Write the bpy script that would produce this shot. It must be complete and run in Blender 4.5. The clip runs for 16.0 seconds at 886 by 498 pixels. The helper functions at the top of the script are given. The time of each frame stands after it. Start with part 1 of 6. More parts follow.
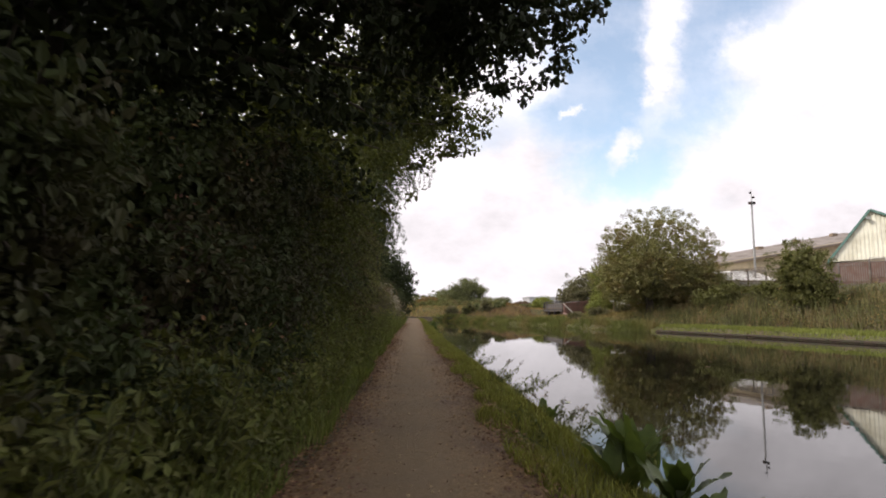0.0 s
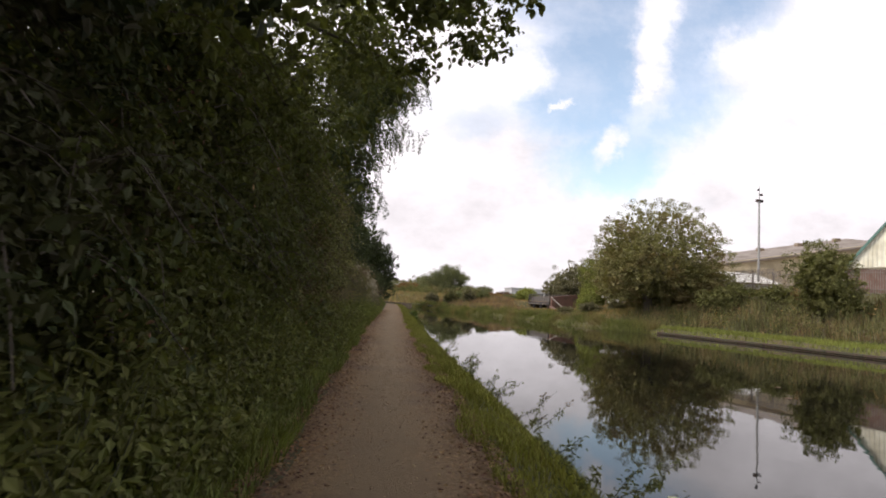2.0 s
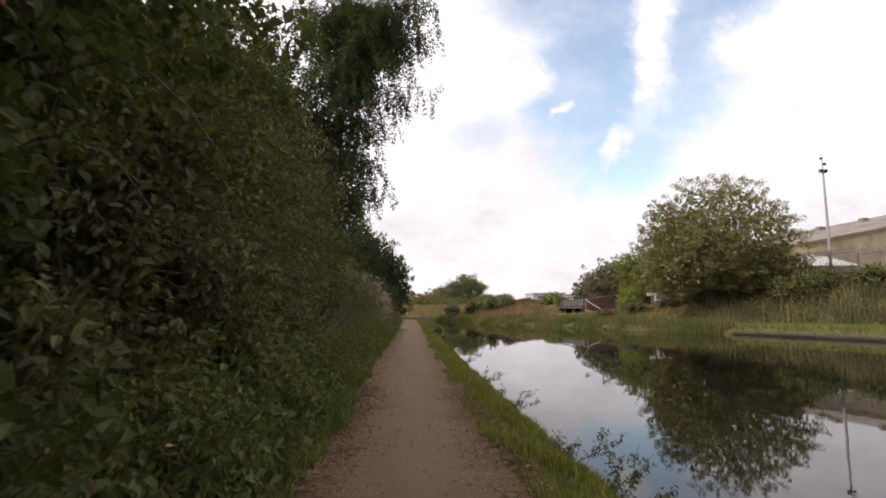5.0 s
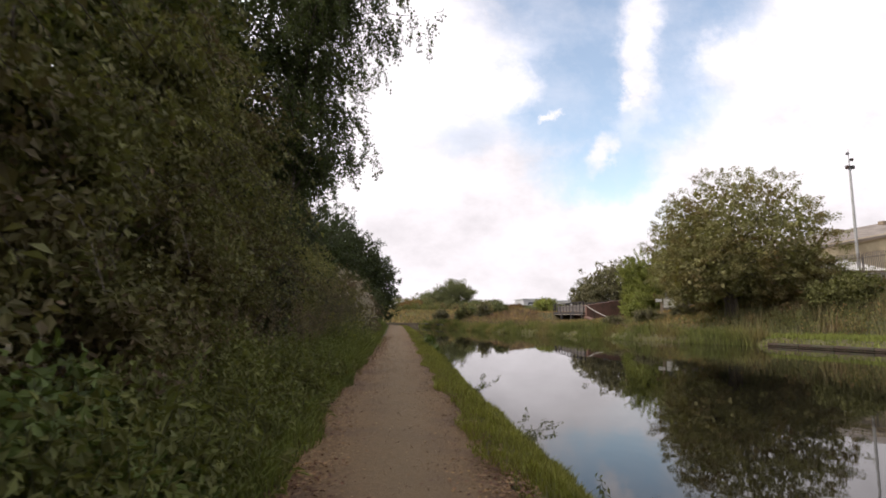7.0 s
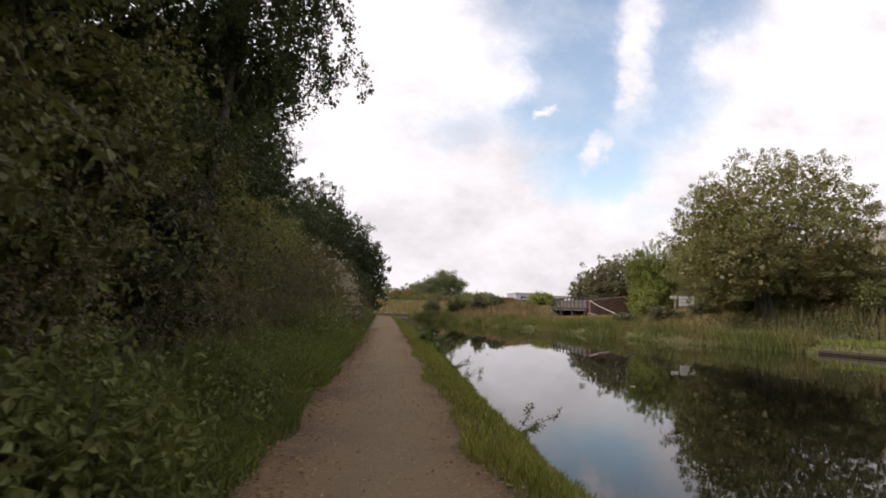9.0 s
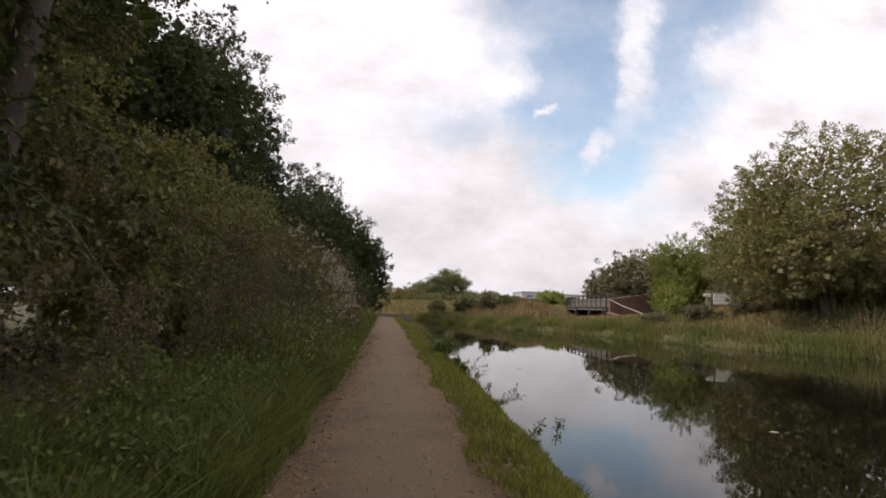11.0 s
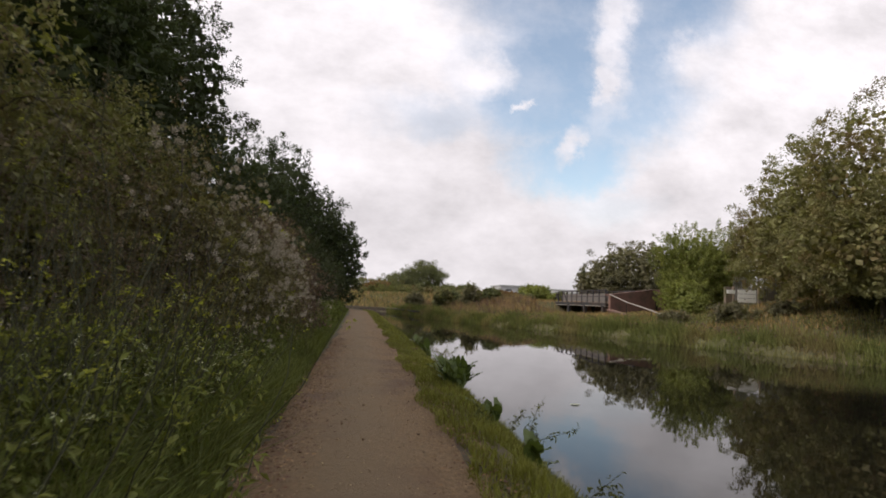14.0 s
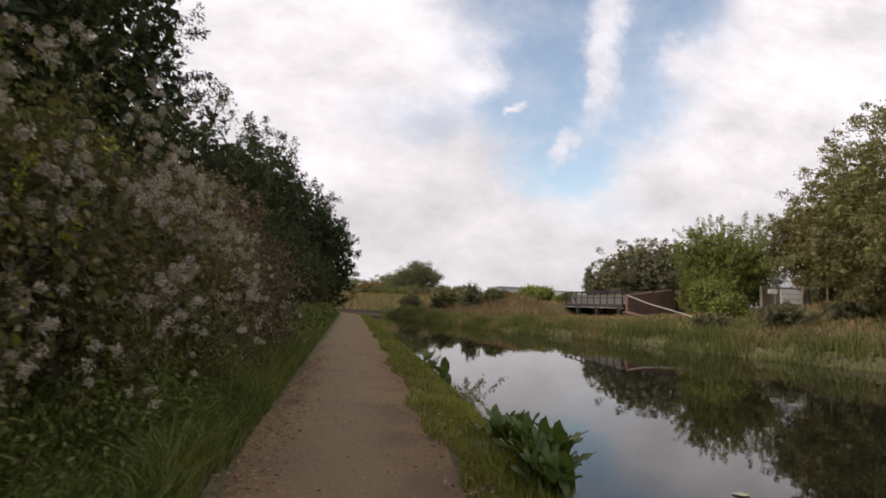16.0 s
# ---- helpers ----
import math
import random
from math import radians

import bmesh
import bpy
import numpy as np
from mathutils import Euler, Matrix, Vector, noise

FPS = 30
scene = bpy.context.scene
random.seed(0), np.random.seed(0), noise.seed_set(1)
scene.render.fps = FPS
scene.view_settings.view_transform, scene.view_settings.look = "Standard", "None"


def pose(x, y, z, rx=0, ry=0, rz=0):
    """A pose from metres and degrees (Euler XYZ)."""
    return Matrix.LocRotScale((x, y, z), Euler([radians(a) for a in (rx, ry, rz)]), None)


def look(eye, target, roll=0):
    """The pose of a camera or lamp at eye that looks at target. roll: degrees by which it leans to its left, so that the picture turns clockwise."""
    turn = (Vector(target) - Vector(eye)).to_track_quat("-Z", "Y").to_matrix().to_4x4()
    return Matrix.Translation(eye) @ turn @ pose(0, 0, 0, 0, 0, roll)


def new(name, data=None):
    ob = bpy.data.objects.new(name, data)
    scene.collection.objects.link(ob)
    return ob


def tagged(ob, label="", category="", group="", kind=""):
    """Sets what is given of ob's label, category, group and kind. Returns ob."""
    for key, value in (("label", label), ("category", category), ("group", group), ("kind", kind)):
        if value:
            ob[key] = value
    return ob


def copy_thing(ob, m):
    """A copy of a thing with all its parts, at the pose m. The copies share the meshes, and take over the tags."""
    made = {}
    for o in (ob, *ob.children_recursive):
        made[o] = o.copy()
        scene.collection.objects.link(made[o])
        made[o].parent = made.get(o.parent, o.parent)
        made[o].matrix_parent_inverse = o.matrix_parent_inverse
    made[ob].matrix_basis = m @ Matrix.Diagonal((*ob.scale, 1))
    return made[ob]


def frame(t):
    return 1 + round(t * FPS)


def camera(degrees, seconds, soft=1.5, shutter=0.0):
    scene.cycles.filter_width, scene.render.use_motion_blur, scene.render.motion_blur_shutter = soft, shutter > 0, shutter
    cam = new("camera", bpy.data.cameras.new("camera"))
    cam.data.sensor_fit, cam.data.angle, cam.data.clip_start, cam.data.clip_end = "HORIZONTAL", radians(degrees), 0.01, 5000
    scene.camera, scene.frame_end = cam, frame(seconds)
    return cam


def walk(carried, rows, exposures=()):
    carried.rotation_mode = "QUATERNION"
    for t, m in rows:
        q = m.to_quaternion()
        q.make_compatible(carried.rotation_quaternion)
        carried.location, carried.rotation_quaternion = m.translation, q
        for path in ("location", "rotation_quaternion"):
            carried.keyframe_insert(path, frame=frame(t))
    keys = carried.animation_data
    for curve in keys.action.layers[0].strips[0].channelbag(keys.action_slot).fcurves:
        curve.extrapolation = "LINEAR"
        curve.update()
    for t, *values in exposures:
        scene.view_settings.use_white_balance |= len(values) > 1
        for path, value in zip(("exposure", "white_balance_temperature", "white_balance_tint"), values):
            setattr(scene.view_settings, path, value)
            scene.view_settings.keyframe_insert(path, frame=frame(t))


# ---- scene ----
cam = camera(78.0, 16.0, soft=1.8, shutter=0.2)
PATH = [
    (0, (0.028, 1.0, 1.304), (0.136, 2.985, 1.531), 0.5),
    (0.5, (0.13, 2.372, 1.384), (0.301, 4.35, 1.623), 4.0),
    (1, (0.117, 3.765, 1.39), (0.294, 5.74, 1.656), 3.1),
    (1.5, (0.07, 5.155, 1.476), (0.294, 7.13, 1.699), 3.6),
    (2, (0.029, 6.51, 1.477), (0.205, 8.495, 1.657), 3.5),
    (2.5, (0.031, 7.825, 1.492), (0.205, 9.806, 1.701), 1.1),
    (3, (0.023, 9.125, 1.48), (0.156, 11.116, 1.614), 1.6),
    (3.5, (0.068, 10.423, 1.467), (0.181, 12.41, 1.667), 0.3),
    (3.7, (0.068, 10.958, 1.519), (0.179, 12.948, 1.676), 0.0),
    (5.8, (-0.07, 16.923, 1.492), (0.061, 18.903, 1.744), -0.8),
    (6, (-0.067, 17.503, 1.49), (0.041, 19.488, 1.714), -0.5),
    (6.5, (-0.065, 18.985, 1.524), (0.055, 20.957, 1.837), 0.5),
    (7, (-0.022, 20.472, 1.465), (0.154, 22.449, 1.706), -0.1),
    (7.5, (-0.059, 21.827, 1.473), (0.08, 23.813, 1.663), 3.2),
    (8, (-0.01, 23.236, 1.425), (0.252, 25.207, 1.635), 0.2),
    (8.5, (-0.028, 24.653, 1.372), (0.127, 26.617, 1.713), 1.8),
    (9, (-0.032, 26.128, 1.385), (0.18, 28.105, 1.598), 1.7),
    (9.5, (0.037, 27.492, 1.398), (0.207, 29.473, 1.614), 5.7),
    (9.7, (0.006, 28.001, 1.381), (0.233, 29.975, 1.604), 3.7),
    (11.8, (-0.096, 33.302, 1.487), (0.127, 35.279, 1.692), 0.1),
    (12, (-0.126, 33.785, 1.472), (0.133, 35.756, 1.696), -0.1),
    (12.5, (-0.133, 34.941, 1.459), (-0.049, 36.927, 1.685), 0.8),
    (13, (-0.07, 36.156, 1.464), (0.152, 38.133, 1.668), 0.4),
    (13.5, (-0.043, 37.425, 1.441), (0.071, 39.408, 1.675), 0.5),
    (14, (0.0, 38.753, 1.464), (0.301, 40.721, 1.652), 2.3),
    (14.5, (0.042, 40.075, 1.412), (0.215, 42.051, 1.667), 2.9),
    (15, (0.031, 41.311, 1.471), (0.354, 43.275, 1.666), 4.2),
    (15.5, (0.089, 42.601, 1.433), (0.316, 44.573, 1.679), 0.7),
    (16, (0.126, 43.956, 1.455), (0.452, 45.92, 1.651), 2.1),
]
SKY_GAIN = (2.4, 2.22, 1.9)
SUN_POWER = 2.7
EXPOSURES = [(0, 0.36, 6550, 14), (3.5, 0.36, 6550, 14), (7, 0.32, 6550, 14), (9.5, 0.17, 6550, 14), (12.5, 0.05, 6550, 13), (16, -0.02, 6550, 13)]

walk(cam, [(t, look(eye, target, roll)) for t, eye, target, roll in PATH], EXPOSURES)

# ---- world and sun ----
SUN_EL, SUN_AZ = 40.0, -98.0        # degrees up; degrees to the right of +y
world = bpy.data.worlds.new("world")
scene.world = world
world.use_nodes = True
wn, wl = world.node_tree.nodes, world.node_tree.links
wn.clear()


def wnode(kind, **kw):
    n = wn.new(kind)
    for k, v in kw.items():
        n.inputs[k].default_value = v
    return n


def wmath(op, a, b=None, c=None, clamp=False):
    n = wn.new("ShaderNodeMath")
    n.operation, n.use_clamp = op, clamp
    for i, v in enumerate((a, b, c)):
        if v is None:
            continue
        if hasattr(v, "is_linked"):
            wl.new(v, n.inputs[i])
        else:
            n.inputs[i].default_value = v
    return n.outputs[0]


sky = wn.new("ShaderNodeTexSky")
sky.sky_type, sky.sun_disc = "NISHITA", False
sky.sun_elevation, sky.sun_rotation = radians(SUN_EL), radians(SUN_AZ)
sky.altitude, sky.air_density, sky.dust_density, sky.ozone_density = 80, 1.0, 1.2, 1.0
co = wn.new("ShaderNodeTexCoord")
sep = wn.new("ShaderNodeSeparateXYZ")
wl.new(co.outputs["Generated"], sep.inputs[0])
ahead = wmath("MAXIMUM", wmath("ABSOLUTE", sep.outputs[1]), 0.22)
cu, cv = wmath("DIVIDE", sep.outputs[0], ahead), wmath("DIVIDE", sep.outputs[2], ahead)
flat = wn.new("ShaderNodeCombineXYZ")
wl.new(cu, flat.inputs[0]), wl.new(cv, flat.inputs[1])


def cloud_noise(scale, detail, rough, offset, sx=1.0, sy=1.0):
    mp = wn.new("ShaderNodeMapping")
    mp.inputs["Location"].default_value, mp.inputs["Scale"].default_value = offset, (sx, sy, 1)
    wl.new(flat.outputs[0], mp.inputs[0])
    n = wnode("ShaderNodeTexNoise", Scale=scale, Detail=detail, Roughness=rough)
    wl.new(mp.outputs[0], n.inputs["Vector"])
    return n.outputs[0]


warp_u = wmath("MULTIPLY_ADD", cloud_noise(6.0, 9, 0.66, (3, 1, 0)), 0.20, -0.10)
warp_v = wmath("MULTIPLY_ADD", cloud_noise(6.0, 9, 0.66, (7, 5, 2)), 0.18, -0.09)
wu, wv = wmath("ADD", cu, warp_u), wmath("ADD", cv, warp_v)


def patch(u, v, ru, rv, lean=0.0, edge=1.0):
    """A soft-edged opening or puff of the cloud cover, 1 in its middle."""
    du, dv = wmath("SUBTRACT", wu, u), wmath("SUBTRACT", wv, v)
    du = wmath("MULTIPLY_ADD", dv, -lean, du)
    du, dv = wmath("DIVIDE", du, ru), wmath("DIVIDE", dv, rv)
    r = wmath("SQRT", wmath("ADD", wmath("MULTIPLY", du, du), wmath("MULTIPLY", dv, dv)))
    n = wn.new("ShaderNodeMapRange")
    n.interpolation_type = "SMOOTHSTEP"
    n.inputs["From Min"].default_value, n.inputs["From Max"].default_value = 1.0 + edge / 2, 1.0 - edge / 2
    wl.new(r, n.inputs["Value"])
    return n.outputs[0]


blue = None
for args in ((0.45, 0.74, 0.31, 0.30, 0.05, 0.55), (0.43, 0.46, 0.24, 0.17, 0.2, 0.7), (0.41, 0.29, 0.12, 0.075, 0.3, 0.9),
             (-0.9, 0.9, 0.5, 0.3), (1.5, 1.1, 0.35, 0.3), (0.3, 1.5, 0.8, 0.4)):
    p = patch(*args)
    blue = p if blue is None else wmath("MAXIMUM", blue, p)
blue = wmath("MAXIMUM", blue, wmath("MULTIPLY", patch(0.15, 0.35, 0.12, 0.045, 0.0, 1.3), 0.42))
blue = wmath("MAXIMUM", blue, wmath("MULTIPLY", patch(0.47, 0.20, 0.10, 0.04, 0.0, 1.5), 0.25))
white = None
for args in ((0.495, 0.56, 0.034, 0.17, 0.22, 1.7), (0.545, 0.80, 0.05, 0.15, 0.2, 1.4), (0.458, 0.44, 0.03, 0.045, 0.3, 1.0), (0.308, 0.396, 0.008, 0.013, 0.3, 1.9), (0.388, 0.307, 0.024, 0.034, 0.6, 1.7), (0.21, 0.45, 0.05, 0.04, 0.0, 1.4), (0.66, 0.50, 0.05, 0.05, 0.4, 1.6)):
    p = patch(*args)
    white = p if white is None else wmath("MAXIMUM", white, p)
wisps = wmath("MULTIPLY_ADD", cloud_noise(4.5, 9, 0.66, (0, 0, 4), 1.0, 1.2), 2.2, -0.95, clamp=True)
clear = wmath("MULTIPLY", blue, wmath("MULTIPLY_ADD", white, -0.8, 1.0), clamp=True)
clear = wmath("MULTIPLY", clear, wmath("MULTIPLY_ADD", wisps, -0.42, 0.94), clamp=True)
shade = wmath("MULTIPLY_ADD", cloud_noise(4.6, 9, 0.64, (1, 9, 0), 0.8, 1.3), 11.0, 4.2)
low = wn.new("ShaderNodeMapRange")
low.inputs["From Min"].default_value, low.inputs["From Max"].default_value = 0.0, 0.45
low.inputs["To Min"].default_value, low.inputs["To Max"].default_value = 0.76, 1.0
wl.new(cv, low.inputs["Value"])
shade = wmath("MULTIPLY", shade, low.outputs[0])
cloud = wn.new("ShaderNodeVectorMath")
cloud.operation = "SCALE"
cloud.inputs[0].default_value = (1.0, 0.965, 0.99)
wl.new(shade, cloud.inputs["Scale"])
lift = wn.new("ShaderNodeVectorMath")
lift.operation = "MULTIPLY"
lift.inputs[1].default_value = SKY_GAIN
wl.new(sky.outputs[0], lift.inputs[0])
mix = wn.new("ShaderNodeMix")
mix.data_type = "RGBA"
wl.new(clear, mix.inputs["Factor"]), wl.new(cloud.outputs[0], mix.inputs["A"]), wl.new(lift.outputs[0], mix.inputs["B"])
back = wnode("ShaderNodeBackground", Strength=0.1)
out = wn.new("ShaderNodeOutputWorld")
wl.new(mix.outputs["Result"], back.inputs[0]), wl.new(back.outputs[0], out.inputs[0])

sun = new("sun", bpy.data.lights.new("sun", "SUN"))
sun.data.energy, sun.data.angle, sun.data.color = SUN_POWER, radians(10), (1.0, 0.94, 0.85)
a, e = radians(SUN_AZ), radians(SUN_EL)
sun.matrix_world = look((0, 0, 60), (-30 * math.sin(a) * math.cos(e), -30 * math.cos(a) * math.cos(e), 60 - 30 * math.sin(e)))


# ---- materials ----
def material(name, base, rough=0.8, metal=0.0, vary=0.25, scale=6.0, fine=60.0, bump=0.3, bump_dist=0.01, tint=None, island=0.0, obj_rand=0.0, translucent=0.0, spec=0.4, stain=None):
    """A surface with colour that varies at two scales, fine relief, and variation from piece to piece."""
    m = bpy.data.materials.new(name)
    m.use_nodes = True
    n, l = m.node_tree.nodes, m.node_tree.links
    bsdf = n["Principled BSDF"]
    bsdf.inputs["Roughness"].default_value, bsdf.inputs["Metallic"].default_value = rough, metal
    bsdf.inputs["Specular IOR Level"].default_value = spec
    tc = n.new("ShaderNodeTexCoord")
    a, b = n.new("ShaderNodeTexNoise"), n.new("ShaderNodeTexNoise")
    for q, s, d in ((a, scale, 5), (b, fine, 3)):
        q.inputs["Scale"].default_value, q.inputs["Detail"].default_value = s, d
        l.new(tc.outputs["Object"], q.inputs["Vector"])
    mixn = n.new("ShaderNodeMix")
    mixn.data_type = "RGBA"
    ramp = n.new("ShaderNodeMapRange")
    ramp.inputs["From Min"].default_value, ramp.inputs["From Max"].default_value = 0.3, 0.7
    add = n.new("ShaderNodeMath")
    add.operation = "MULTIPLY_ADD"
    add.inputs[1].default_value, add.inputs[2].default_value = 0.5, 0.0
    l.new(b.outputs[0], add.inputs[0])
    half = n.new("ShaderNodeMath")
    half.operation = "MULTIPLY_ADD"
    half.inputs[1].default_value = 0.5
    l.new(a.outputs[0], half.inputs[0]), l.new(add.outputs[0], half.inputs[2])
    l.new(half.outputs[0], ramp.inputs["Value"])
    l.new(ramp.outputs[0], mixn.inputs["Factor"])
    dark = tint or tuple(c * (1 - vary) for c in base)
    mixn.inputs["A"].default_value, mixn.inputs["B"].default_value = (*dark, 1), (*[min(1, c * (1 + vary)) for c in base], 1)
    col = mixn.outputs["Result"]
    if stain:
        st, sm, sr = n.new("ShaderNodeTexNoise"), n.new("ShaderNodeMix"), n.new("ShaderNodeMapRange")
        st.inputs["Scale"].default_value, st.inputs["Detail"].default_value = stain[1], 6
        l.new(tc.outputs["Object"], st.inputs["Vector"])
        sr.inputs["From Min"].default_value, sr.inputs["From Max"].default_value = 0.48, 0.66
        sm.data_type = "RGBA"
        sm.inputs["B"].default_value = (*stain[0], 1)
        l.new(st.outputs[0], sr.inputs["Value"]), l.new(sr.outputs[0], sm.inputs["Factor"]), l.new(col, sm.inputs["A"])
        col = sm.outputs["Result"]
    if island or obj_rand:
        hsv = n.new("ShaderNodeHueSaturation")
        src = n.new("ShaderNodeNewGeometry").outputs["Random Per Island"] if island else n.new("ShaderNodeObjectInfo").outputs["Random"]
        amt = island or obj_rand
        val, hue = n.new("ShaderNodeMapRange"), n.new("ShaderNodeMapRange")
        val.inputs["To Min"].default_value, val.inputs["To Max"].default_value = 1 - amt, 1 + amt
        hue.inputs["To Min"].default_value, hue.inputs["To Max"].default_value = 0.5 - 0.045 * amt, 0.5 + 0.035 * amt
        l.new(src, val.inputs["Value"]), l.new(src, hue.inputs["Value"])
        l.new(val.outputs[0], hsv.inputs["Value"]), l.new(hue.outputs[0], hsv.inputs["Hue"]), l.new(col, hsv.inputs["Color"])
        col = hsv.outputs["Color"]
    l.new(col, bsdf.inputs["Base Color"])
    if bump:
        bp = n.new("ShaderNodeBump")
        bp.inputs["Strength"].default_value, bp.inputs["Distance"].default_value = bump, bump_dist
        l.new(half.outputs[0], bp.inputs["Height"]), l.new(bp.outputs[0], bsdf.inputs["Normal"])
    if translucent:
        tr, ms = n.new("ShaderNodeBsdfTranslucent"), n.new("ShaderNodeMixShader")
        ms.inputs[0].default_value = translucent
        bright = n.new("ShaderNodeMix")
        bright.data_type, bright.blend_type = "RGBA", "MULTIPLY"
        bright.inputs["Factor"].default_value = 1.0
        bright.inputs["B"].default_value = (1.3, 1.35, 0.6, 1)
        l.new(col, bright.inputs["A"]), l.new(bright.outputs["Result"], tr.inputs["Color"])
        l.new(bsdf.outputs[0], ms.inputs[1]), l.new(tr.outputs[0], ms.inputs[2]), l.new(ms.outputs[0], n["Material Output"].inputs[0])
    return m


def leafy(name, base, island=0.35, rough=0.66, translucent=0.3, scale=0.8, stain=None, vary=0.45):
    """Leaves: clumps drift from a bluish dark to a yellower light green, each leaf a little off its neighbours."""
    return material(name, base, rough=rough, vary=vary, scale=scale, fine=9, bump=0, island=island, translucent=translucent, spec=0.2, stain=stain, tint=(base[0] * (1 - vary), base[1] * (1 - 0.85 * vary), base[2] * (1 - 0.5 * vary)))


